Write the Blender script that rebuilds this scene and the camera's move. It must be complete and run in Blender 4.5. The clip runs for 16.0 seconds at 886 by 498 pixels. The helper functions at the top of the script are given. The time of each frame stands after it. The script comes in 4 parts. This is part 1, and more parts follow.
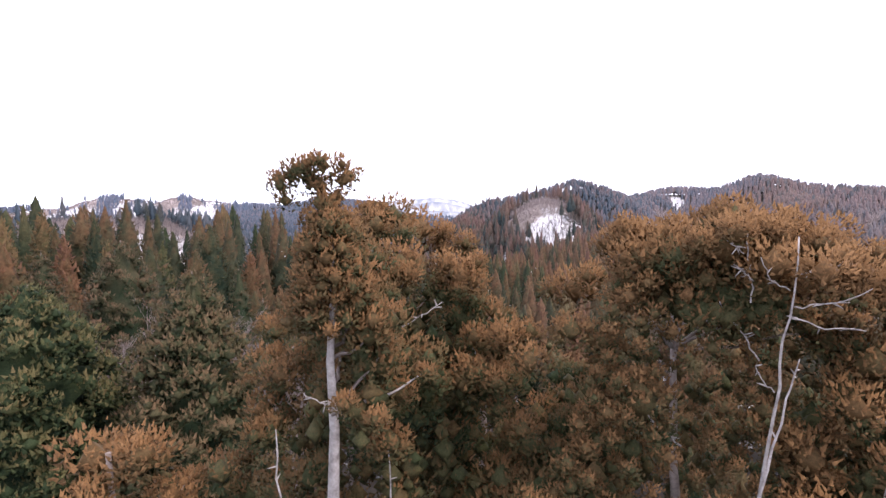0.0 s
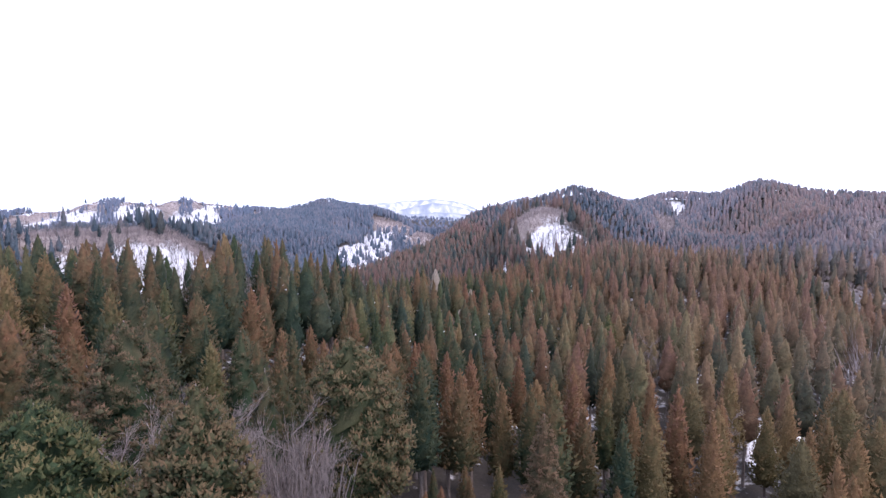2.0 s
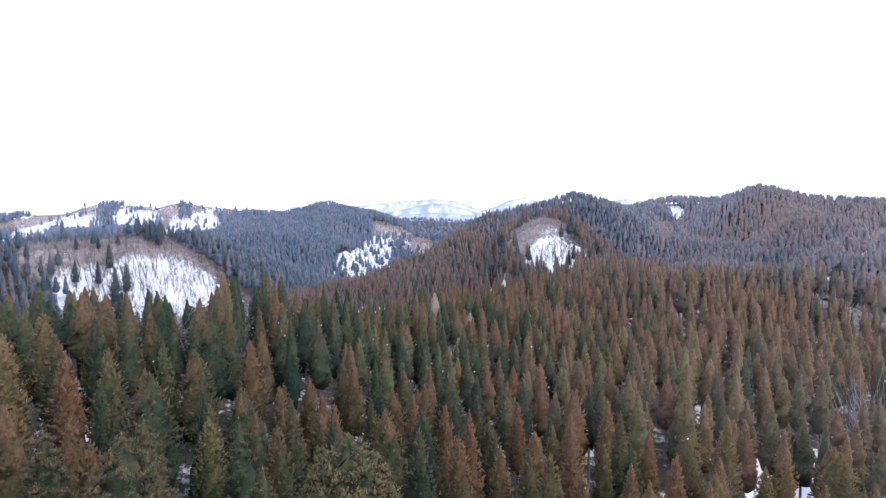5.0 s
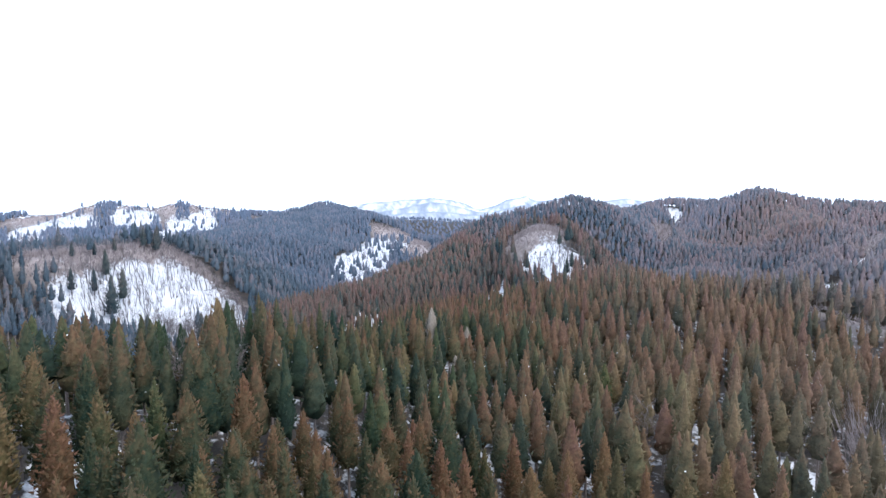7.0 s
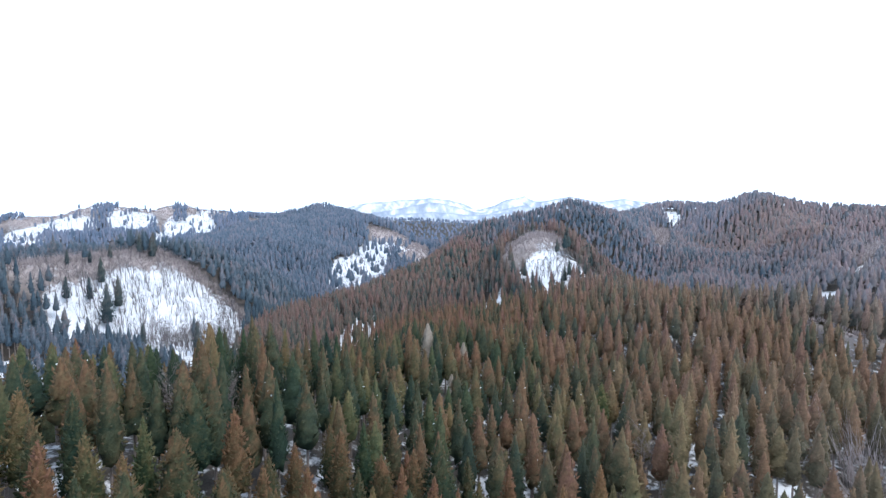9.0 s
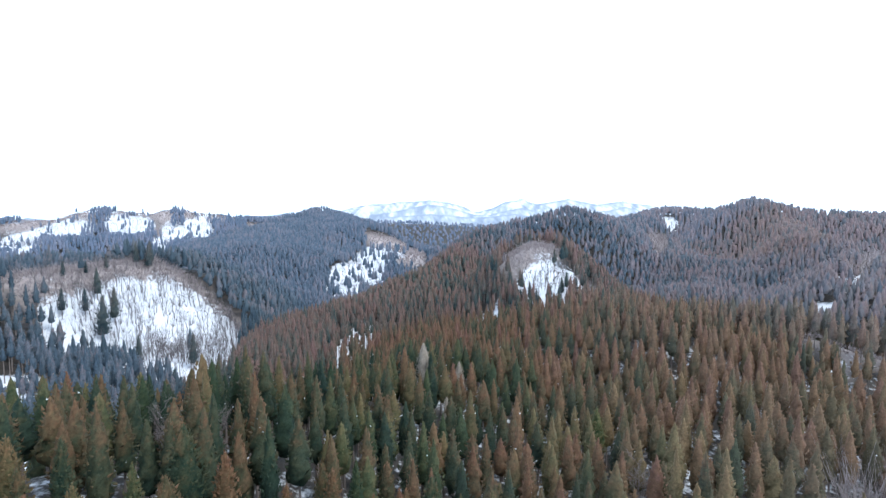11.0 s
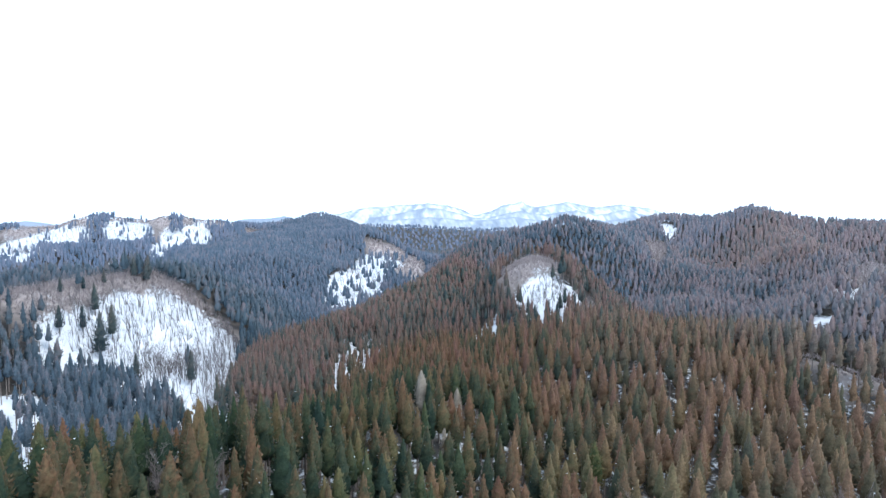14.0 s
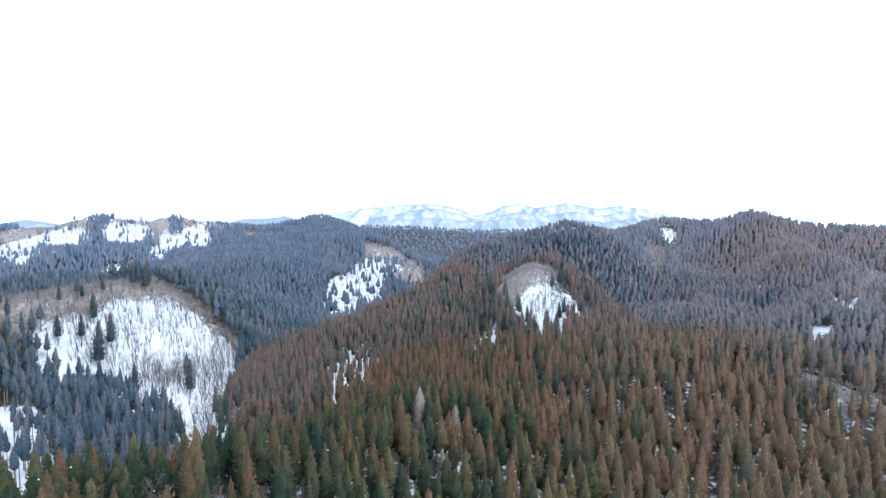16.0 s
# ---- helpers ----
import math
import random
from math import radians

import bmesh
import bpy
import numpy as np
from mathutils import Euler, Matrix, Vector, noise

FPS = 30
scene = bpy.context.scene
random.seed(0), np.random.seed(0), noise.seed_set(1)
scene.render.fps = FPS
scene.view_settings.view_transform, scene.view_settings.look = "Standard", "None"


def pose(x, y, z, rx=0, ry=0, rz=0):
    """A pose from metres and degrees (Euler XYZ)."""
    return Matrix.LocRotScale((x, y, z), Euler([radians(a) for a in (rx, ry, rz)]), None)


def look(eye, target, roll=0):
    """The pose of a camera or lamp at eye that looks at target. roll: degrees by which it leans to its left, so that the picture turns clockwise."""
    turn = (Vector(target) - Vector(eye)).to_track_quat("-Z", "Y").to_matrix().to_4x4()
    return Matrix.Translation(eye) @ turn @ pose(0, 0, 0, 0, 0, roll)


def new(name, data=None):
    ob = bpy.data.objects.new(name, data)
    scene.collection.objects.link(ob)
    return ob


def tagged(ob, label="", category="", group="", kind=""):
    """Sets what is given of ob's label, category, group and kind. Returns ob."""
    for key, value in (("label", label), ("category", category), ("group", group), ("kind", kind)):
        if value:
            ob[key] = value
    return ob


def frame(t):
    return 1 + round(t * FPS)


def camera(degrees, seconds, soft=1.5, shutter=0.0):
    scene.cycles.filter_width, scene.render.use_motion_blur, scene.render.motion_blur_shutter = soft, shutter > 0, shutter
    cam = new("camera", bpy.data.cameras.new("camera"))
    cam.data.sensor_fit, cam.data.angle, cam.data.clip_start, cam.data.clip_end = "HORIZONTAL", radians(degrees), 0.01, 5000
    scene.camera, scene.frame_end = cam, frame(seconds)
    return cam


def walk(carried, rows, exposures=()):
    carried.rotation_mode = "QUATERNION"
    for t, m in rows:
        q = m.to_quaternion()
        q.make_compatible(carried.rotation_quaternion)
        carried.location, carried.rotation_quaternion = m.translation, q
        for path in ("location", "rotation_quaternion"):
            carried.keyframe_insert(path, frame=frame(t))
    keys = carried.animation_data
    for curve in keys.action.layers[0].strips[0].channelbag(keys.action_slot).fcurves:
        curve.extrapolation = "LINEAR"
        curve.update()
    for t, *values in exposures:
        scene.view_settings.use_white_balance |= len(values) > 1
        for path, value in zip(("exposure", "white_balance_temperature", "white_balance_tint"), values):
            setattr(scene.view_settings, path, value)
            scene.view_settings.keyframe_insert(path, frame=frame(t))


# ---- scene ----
cam = camera(80.8, 16.0, soft=1.5)
EXPOSURES = [(0.0, 0.0, 6700, 28), (2.0, 0.0, 6000, 29), (4.0, 0.0, 5800, 22), (16.0, 0.0, 5550, 6)]
PATH = [
    (0, pose(0.000, -0.000, 24.000, 86.000, 0.415, -0.000)),
    (0.5, pose(-0.003, 0.033, 25.771, 86.000, 0.395, 0.025)),
    (1, pose(0.015, 0.052, 27.343, 86.021, 0.361, 0.039)),
    (1.5, pose(0.027, 0.043, 28.941, 86.046, 0.327, 0.049)),
    (2, pose(-0.016, 0.148, 30.366, 86.061, 0.317, 0.043)),
    (2.5, pose(0.002, 0.218, 31.935, 86.044, 0.297, 0.046)),
    (3, pose(-0.002, 0.333, 33.446, 86.040, 0.297, 0.045)),
    (3.5, pose(-0.015, 0.423, 35.009, 86.012, 0.303, 0.021)),
    (4, pose(0.048, 0.487, 36.482, 86.014, 0.296, 0.011)),
    (6.5, pose(0.436, 1.763, 43.650, 85.818, 0.147, -0.100)),
    (7, pose(0.631, 2.203, 45.060, 85.782, 0.101, -0.166)),
    (7.5, pose(0.816, 2.638, 46.298, 85.760, 0.074, -0.215)),
    (8, pose(1.007, 3.065, 47.597, 85.738, 0.038, -0.256)),
    (8.5, pose(1.217, 3.432, 48.987, 85.725, 0.022, -0.291)),
    (9, pose(1.365, 3.803, 50.535, 85.741, 0.002, -0.330)),
    (11.5, pose(2.550, 4.812, 58.422, 85.971, -0.122, -0.505)),
    (12, pose(2.645, 4.968, 59.856, 86.032, -0.117, -0.530)),
    (12.5, pose(2.656, 5.112, 61.276, 86.082, -0.101, -0.573)),
    (13, pose(2.652, 5.188, 62.848, 86.116, -0.105, -0.599)),
    (13.5, pose(2.661, 5.328, 64.310, 86.110, -0.121, -0.609)),
    (14, pose(2.684, 5.419, 65.877, 86.112, -0.111, -0.604)),
    (14.5, pose(2.732, 5.530, 67.401, 86.097, -0.156, -0.602)),
    (15, pose(2.802, 5.657, 69.022, 86.085, -0.226, -0.600)),
    (15.5, pose(2.937, 5.877, 70.554, 86.077, -0.291, -0.602)),
    (16, pose(3.059, 6.086, 72.000, 86.098, -0.341, -0.598)),
]
walk(cam, PATH, EXPOSURES)
CLOUD = 1.92

# ---- world, sun ----
world = bpy.data.worlds.new("overcast_sky")
scene.world = world
world.use_nodes = True
wn, wl = world.node_tree.nodes, world.node_tree.links
wn.clear()
sky = wn.new("ShaderNodeTexSky")
sky.sky_type = "NISHITA"
sky.sun_disc = False
sky.sun_elevation, sky.sun_rotation = radians(61), radians(116)
sky.dust_density, sky.air_density = 3.0, 1.0
sky_light = wn.new("ShaderNodeBackground")
sky_light.inputs["Strength"].default_value = 0.06
wl.new(sky.outputs[0], sky_light.inputs["Color"])
cloud = wn.new("ShaderNodeBackground")          # the closed white cloud deck
cloud.inputs["Color"].default_value = (0.865, 0.975, 1.11, 1)
cloud.inputs["Strength"].default_value = CLOUD
both = wn.new("ShaderNodeAddShader")
wl.new(sky_light.outputs[0], both.inputs[0])
wl.new(cloud.outputs[0], both.inputs[1])
out = wn.new("ShaderNodeOutputWorld")
wl.new(both.outputs[0], out.inputs["Surface"])

sun_data = bpy.data.lights.new("sun", "SUN")
sun_data.energy, sun_data.angle, sun_data.color = 2.7, radians(14), (1.0, 0.90, 0.76)
sun = new("sun", sun_data)
sun.matrix_world = look((62, -30, 126), (0, 0, 0))


# ---- materials ----
def blank(name):
    m = bpy.data.materials.new(name)
    m.use_nodes = True
    nodes, links = m.node_tree.nodes, m.node_tree.links
    nodes.clear()
    o = nodes.new("ShaderNodeOutputMaterial")
    b = nodes.new("ShaderNodeBsdfPrincipled")
    links.new(b.outputs[0], o.inputs["Surface"])
    return m, nodes, links, b


def ramp(nodes, stops):
    r = nodes.new("ShaderNodeValToRGB")
    e = r.color_ramp.elements
    while len(e) < len(stops):
        e.new(0.5)
    for el, (p, c) in zip(e, stops):
        el.position, el.color = p, (*c, 1)
    return r


def math_node(nodes, links, op, a, b=0.0, clamp=False):
    n = nodes.new("ShaderNodeMath")
    n.operation, n.use_clamp = op, clamp
    for k, v in enumerate((a, b)):
        if isinstance(v, (int, float)):
            n.inputs[k].default_value = v
        else:
            links.new(v, n.inputs[k])
    return n.outputs[0]


def noise_node(nodes, links, scale, detail=3.0, rough=0.6, coords="Object"):
    tc = nodes.new("ShaderNodeTexCoord")
    n = nodes.new("ShaderNodeTexNoise")
    n.inputs["Scale"].default_value, n.inputs["Detail"].default_value = scale, detail
    n.inputs["Roughness"].default_value = rough
    links.new(tc.outputs[coords], n.inputs["Vector"])
    return n.outputs["Fac"]


def mix_color(nodes, links, fac, a, b, blend="MIX"):
    m = nodes.new("ShaderNodeMix")
    m.data_type, m.blend_type = "RGBA", blend
    for sock, v in ((m.inputs[0], fac), (m.inputs[6], a), (m.inputs[7], b)):
        if isinstance(v, (int, float)):
            sock.default_value = v
        elif isinstance(v, tuple):
            sock.default_value = (*v, 1)
        else:
            links.new(v, sock)
    return m.outputs[2]


def attribute(nodes, name):
    a = nodes.new("ShaderNodeAttribute")
    a.attribute_name = name
    return a.outputs["Fac"]


LEAF = [(0.0, (0.007, 0.016, 0.012)), (0.22, (0.013, 0.026, 0.016)), (0.42, (0.034, 0.039, 0.019)),
        (0.6, (0.070, 0.048, 0.023)), (0.8, (0.104, 0.054, 0.027)), (1.0, (0.104, 0.052, 0.036))]
LEAF_CLOSE = [(0.0, (0.012, 0.026, 0.014)), (0.25, (0.026, 0.046, 0.020)), (0.45, (0.054, 0.058, 0.026)),
              (0.65, (0.104, 0.063, 0.028)), (0.85, (0.146, 0.074, 0.032)), (1.0, (0.192, 0.102, 0.044))]
LEAF_OLIVE = [(0.0, (0.008, 0.017, 0.010)), (0.25, (0.021, 0.036, 0.017)), (0.45, (0.046, 0.045, 0.023)),
              (0.65, (0.070, 0.053, 0.029)), (0.85, (0.098, 0.063, 0.036)), (1.0, (0.112, 0.070, 0.044))]
# the olive-golden trees among them
GOLD = [(0.0, (0.010, 0.021, 0.011)), (0.3, (0.029, 0.044, 0.017)), (0.55, (0.080, 0.076, 0.030)), (0.85, (0.128, 0.095, 0.042))]
# distant needles, green to bronze, with the blue of air haze painted in
HAZE_TINT = [(0.0, (0.052, 0.076, 0.108)), (0.35, (0.082, 0.106, 0.148)), (0.6, (0.122, 0.132, 0.170)), (1.0, (0.168, 0.148, 0.170))]


def foliage(name, spread=0.0, fine=9.0, coarse=1.3, relief=0.35, stops=LEAF, grain=1.8):
    """Cedar needles: tone runs from deep green to the bronze of winter."""
    m, nodes, links, b = blank(name)
    tone = attribute(nodes, "tone")
    n1 = noise_node(nodes, links, fine, 2.0)
    n2 = noise_node(nodes, links, coarse, 2.0)
    t = math_node(nodes, links, "ADD", tone, math_node(nodes, links, "MULTIPLY", math_node(nodes, links, "SUBTRACT", n1, 0.5), 0.30))
    t = math_node(nodes, links, "ADD", t, math_node(nodes, links, "MULTIPLY", math_node(nodes, links, "SUBTRACT", n2, 0.5), 0.34))
    if spread:
        info = nodes.new("ShaderNodeObjectInfo")
        t = math_node(nodes, links, "ADD", t, math_node(nodes, links, "MULTIPLY", math_node(nodes, links, "SUBTRACT", info.outputs["Random"], 0.5), spread))
        other = math_node(nodes, links, "FRACT", math_node(nodes, links, "MULTIPLY", info.outputs["Random"], 17.3))
        gold = math_node(nodes, links, "MULTIPLY", math_node(nodes, links, "SUBTRACT", other, 0.64), 1.8, True)
    else:
        gold = attribute(nodes, "gold")
    r = ramp(nodes, stops)
    links.new(t, r.inputs[0])
    yellow = ramp(nodes, GOLD)
    links.new(t, yellow.inputs[0])
    warm = mix_color(nodes, links, gold, r.outputs[0], yellow.outputs[0])
    # blue haze of distance, mixed straight into the needle colour
    blue = ramp(nodes, HAZE_TINT)
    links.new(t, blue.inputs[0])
    col = mix_color(nodes, links, attribute(nodes, "haze_tint"), warm, blue.outputs[0])
    col = mix_color(nodes, links, attribute(nodes, "pale"), col, (0.198, 0.126, 0.055))
    n3 = noise_node(nodes, links, fine * 0.8, 3.0, 0.7)
    val = nodes.new("ShaderNodeHueSaturation")
    links.new(math_node(nodes, links, "ADD", math_node(nodes, links, "MULTIPLY", n3, grain), 1.0 - 0.5 * grain), val.inputs["Value"])
    links.new(col, val.inputs["Color"])
    links.new(val.outputs[0], b.inputs["Base Color"])
    b.inputs["Roughness"].default_value = 0.75
    b.inputs["Specular IOR Level"].default_value = 0.12
    bump = nodes.new("ShaderNodeBump")
    bump.inputs["Strength"].default_value, bump.inputs["Distance"].default_value = relief, 0.6 / fine
    links.new(noise_node(nodes, links, fine * 1.6, 3.0, 0.7), bump.inputs["Height"])
    links.new(bump.outputs[0], b.inputs["Normal"])
    return m


def bark(name, dark, light, scale=6.0):
    m, nodes, links, b = blank(name)
    n = noise_node(nodes, links, scale, 5.0, 0.7)
    r = ramp(nodes, [(0.3, dark), (0.7, light)])
    links.new(n, r.inputs[0])
    links.new(r.outputs[0], b.inputs["Base Color"])
    b.inputs["Roughness"].default_value = 0.85
    bump = nodes.new("ShaderNodeBump")
    bump.inputs["Strength"].default_value, bump.inputs["Distance"].default_value = 0.5, 0.02
    links.new(noise_node(nodes, links, scale * 4, 4.0), bump.inputs["Height"])
    links.new(bump.outputs[0], b.inputs["Normal"])
    return m


def ground_material():
    """Snow over needle litter; the open attribute says how much of the wood's floor lies open."""
    m, nodes, links, b = blank("snow_and_litter")
    opened = attribute(nodes, "open")
    n = noise_node(nodes, links, 0.35, 6.0, 0.65)
    n_big = noise_node(nodes, links, 0.05, 3.0, 0.6)
    k = math_node(nodes, links, "ADD", math_node(nodes, links, "MULTIPLY", n, 0.8), math_node(nodes, links, "MULTIPLY", n_big, 0.4))
    k = math_node(nodes, links, "ADD", k, math_node(nodes, links, "MULTIPLY", opened, 0.75))
    fac = ramp(nodes, [(0.60, (0, 0, 0)), (0.72, (1, 1, 1))])
    links.new(k, fac.inputs[0])
    litter = ramp(nodes, [(0.3, (0.022, 0.019, 0.016)), (0.7, (0.046, 0.039, 0.033))])
    links.new(noise_node(nodes, links, 2.0, 4.0), litter.inputs[0])
    snow = ramp(nodes, [(0.3, (0.46, 0.47, 0.49)), (0.6, (0.575, 0.58, 0.59))])
    links.new(noise_node(nodes, links, 0.12, 4.0), snow.inputs[0])
    dry = ramp(nodes, [(0.3, (0.22, 0.186, 0.172)), (0.7, (0.38, 0.322, 0.30))])
    links.new(noise_node(nodes, links, 0.5, 5.0), dry.inputs[0])
    floor = mix_color(nodes, links, attribute(nodes, "brush"), litter.outputs[0], dry.outputs[0])
    links.new(mix_color(nodes, links, fac.outputs[0], floor, snow.outputs[0]), b.inputs["Base Color"])
    b.inputs["Roughness"].default_value = 0.7
    b.inputs["Specular IOR Level"].default_value = 0.2
    bump = nodes.new("ShaderNodeBump")
    bump.inputs["Strength"].default_value, bump.inputs["Distance"].default_value = 0.4, 0.4
    links.new(n, bump.inputs["Height"])
    links.new(bump.outputs[0], b.inputs["Normal"])
    return m


def mountain_material():
    """Alpine snow with leafless woods in the gullies, blue distance haze in their colours."""
    m, nodes, links, b = blank("alpine_snow")
    tc = nodes.new("ShaderNodeTexCoord")
    mp = nodes.new("ShaderNodeMapping")
    mp.inputs["Scale"].default_value = (0.012, 0.003, 0.007)
    links.new(tc.outputs["Object"], mp.inputs["Vector"])
    n = nodes.new("ShaderNodeTexNoise")
    n.inputs["Scale"].default_value, n.inputs["Detail"].default_value = 1.0, 6.0
    n.inputs["Roughness"].default_value = 0.65
    links.new(mp.outputs[0], n.inputs["Vector"])
    k = math_node(nodes, links, "ADD", n.outputs["Fac"], math_node(nodes, links, "MULTIPLY", attribute(nodes, "woods"), 0.55))
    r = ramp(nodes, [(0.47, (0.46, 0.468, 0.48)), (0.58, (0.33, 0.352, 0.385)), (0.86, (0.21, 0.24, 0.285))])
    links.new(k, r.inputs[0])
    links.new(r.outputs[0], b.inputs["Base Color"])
    b.inputs["Roughness"].default_value = 0.9
    b.inputs["Specular IOR Level"].default_value = 0.0
    return m


MAT_TREE = foliage("cedar_needles", spread=0.34, fine=3.0, coarse=0.5)
MAT_HERO = foliage("cedar_needles_close", fine=34.0, coarse=1.1, relief=0.1, stops=LEAF_CLOSE)
MAT_OLIVE = foliage("cedar_needles_olive", fine=15.0, coarse=0.9, relief=0.2, stops=LEAF_OLIVE)
MAT_WOOD = foliage("cedar_stand_needles", fine=1.7, coarse=0.12)
MAT_FAR = foliage("far_stand_needles", fine=0.9, coarse=0.08, relief=0.0, grain=0.5)
MAT_BARK = bark("cedar_bark", (0.095, 0.076, 0.066), (0.25, 0.205, 0.18))
MAT_DEAD = bark("bleached_dead_wood", (0.14, 0.125, 0.115), (0.46, 0.43, 0.41), 7.0)
MAT_TWIG = bark("bare_twigs", (0.115, 0.093, 0.086), (0.23, 0.19, 0.175), 3.0)
MAT_OLD = bark("old_cedar_bark", (0.15, 0.122, 0.108), (0.35, 0.295, 0.265), 7.0)
MAT_POLE = bark("slope_wood_bark", (0.060, 0.052, 0.055), (0.150, 0.130, 0.130), 0.4)
MAT_SHRUB = bark("shrub_twigs", (0.19, 0.160, 0.155), (0.34, 0.285, 0.27), 0.3)
MAT_STRAW = bark("pale_dry_foliage", (0.12, 0.10, 0.075), (0.27, 0.225, 0.175), 2.0)
MAT_SNOW = bark("caught_snow", (0.66, 0.68, 0.70), (0.80, 0.81, 0.82), 2.0)
MAT_GROUND = ground_material()
MAT_MOUNTAIN = mountain_material()

# ---- the lie of the land: crest lines (x, y, height) with the breadth of their slopes ----
BASIN, BLEND = -68.0, 5.0
CRESTS = {
    "home": (51, [(-220, -60, 5), (-130, 40, 2.7), (-72, 98, 4.0), (-45, 118, -1.0), (-22, 145, -13.5), (0, 190, -14.8)]),
    "home_spur": (56, [(-90, 30, -2.4), (-30, 30, -3.8), (0, -10, 2.4), (20, -60, 2)]),
    "shelf": (138, [(10, 60, -17.7), (35, 110, -21.8), (60, 160, -22.4), (75, 210, -21), (98, 250, -13.1)]),
    "shelf_east": (91, [(90, 110, -25.4), (150, 220, -34), (200, 345, -28.4)]),
    "track_bank": (27, [(146, 268, -13), (179, 247, -5.5), (194, 233, -10), (214, 222, -16)]),
    "vale": (62, [(205, 420, -20), (280, 510, -22), (318, 522, -14), (318, 670, -8), (344, 775, 0)]),
    "knoll": (50, [(98, 250, -18.3), (98, 330, -6), (77, 397, 31), (110, 455, 10)]),
    "cone": (70, [(60, 620, 15), (108, 668, 35), (168, 668, 52), (205, 690, 43), (300, 850, 29), (350, 900, 27)]),
    "east_ridge": (111, [(350, 900, 27.5), (426, 945, 55.5), (490, 900, 49.5), (492, 812, 55.5), (540, 770, 48.5), (660, 780, 44.1), (1000, 800, 42.5)]),
    "east_spur": (55, [(492, 812, 46.5), (440, 640, 28.5), (404, 570, 22), (378, 452, 13.5), (300, 376, -6.5), (330, 300, -8.5)]),
    "bronze_spur": (37, [(60, 620, 11.5), (-5, 528, -11.5), (-60, 445, -29.5), (-92, 360, -29.9), (-82, 260, -28)]),
    "inner_spur": (36, [(40, 560, -8), (-14, 440, -27), (-36, 355, -38), (-54, 290, -42)]),
    "snow_hill": (41, [(-620, 316, 6), (-420, 312, 11), (-320, 306, 14), (-262, 304, 15), (-247, 330, 18), (-243, 372, 17), (-228, 414, 14), (-212, 440, 1), (-175, 440, -22), (-145, 446, -36)]),
    "snow_apron": (38, [(-200, 330, -33), (-170, 312, -36), (-150, 350, -41), (-142, 388, -36), (-185, 418, -34)]),
    "snow_foot": (34, [(-150, 330, -46), (-122, 262, -46), (-100, 215, -44)]),
    "hill_back": (60, [(-205, 468, -4), (-260, 440, 6), (-330, 430, 8)]),
    "west_foot": (44, [(-330, 250, -20), (-215, 258, -25), (-180, 262, -33), (-158, 215, -36), (-140, 200, -44)]),
    "dark_hill": (80, [(-560, 1330, 37.4), (-422, 1300, 25.5), (-352, 1300, 32.5), (-289, 1300, 47.5), (-241, 1250, 33.5), (-120, 870, 28.5), (-65, 800, 1.5), (-10, 660, -4.2)]),
    "dark_face": (149, [(-289, 1300, 32.6), (-270, 900, 22.5), (-240, 695, 5.5), (-170, 590, -26.5)]),
    "far_west": (105, [(-1500, 1110, 28), (-914, 1110, 31), (-784, 1110, 37), (-742, 1110, 48), (-718, 1110, 57), (-660, 1110, 52), (-600, 1110, 49), (-546, 1110, 58), (-500, 1110, 50), (-448, 1110, 42), (-420, 1120, 34)]),
    "far_west_foot": (80, [(-760, 830, -2), (-640, 850, 4), (-590, 880, 6), (-530, 950, 4), (-450, 930, -12)]),
    "middle_far": (220, [(-700, 2200, 7), (-316, 2250, 11), (-78, 2250, 5), (184, 2200, -7), (351, 2200, -3), (900, 2100, -3)]),
}


def crest_rise(x, y, breadth, nodes):
    best = np.zeros_like(x)
    for a, b in zip(nodes[:-1], nodes[1:]):
        dx, dy = b[0] - a[0], b[1] - a[1]
        s = np.clip(((x - a[0]) * dx + (y - a[1]) * dy) / (dx * dx + dy * dy), 0, 1)
        d2 = (x - a[0] - s * dx) ** 2 + (y - a[1] - s * dy) ** 2
        best = np.maximum(best, np.maximum(a[2] + (b[2] - a[2]) * s - BASIN, 1) * np.exp(-0.5 * d2 / breadth ** 2))
    return best


def ripple(x, y, size, seed):
    """Cheap smooth relief from a few crossing waves, about -1 to 1."""
    r = np.random.RandomState(seed)
    total = np.zeros_like(x)
    for k in range(6):
        a, f, p = r.uniform(0, 2 * math.pi), r.uniform(0.7, 1.7) / size, r.uniform(0, 2 * math.pi)
        total = total + np.sin((x * math.cos(a) + y * math.sin(a)) * f * 2 * math.pi + p)
    return total / 3.5


def ground(x, y):
    x, y = np.asarray(x, float), np.asarray(y, float)
    acc = np.zeros_like(x)
    for breadth, nodes in CRESTS.values():
        acc = acc + crest_rise(x, y, breadth, nodes) ** BLEND
    far = np.clip(np.hypot(x, y) / 400, 0.15, 2.5)
    return BASIN + acc ** (1 / BLEND) + far * (0.9 * ripple(x, y, 70, 3) + 0.5 * ripple(x, y, 26, 4))


def ground_at(x, y):
    return float(ground(np.array([x]), np.array([y]))[0])


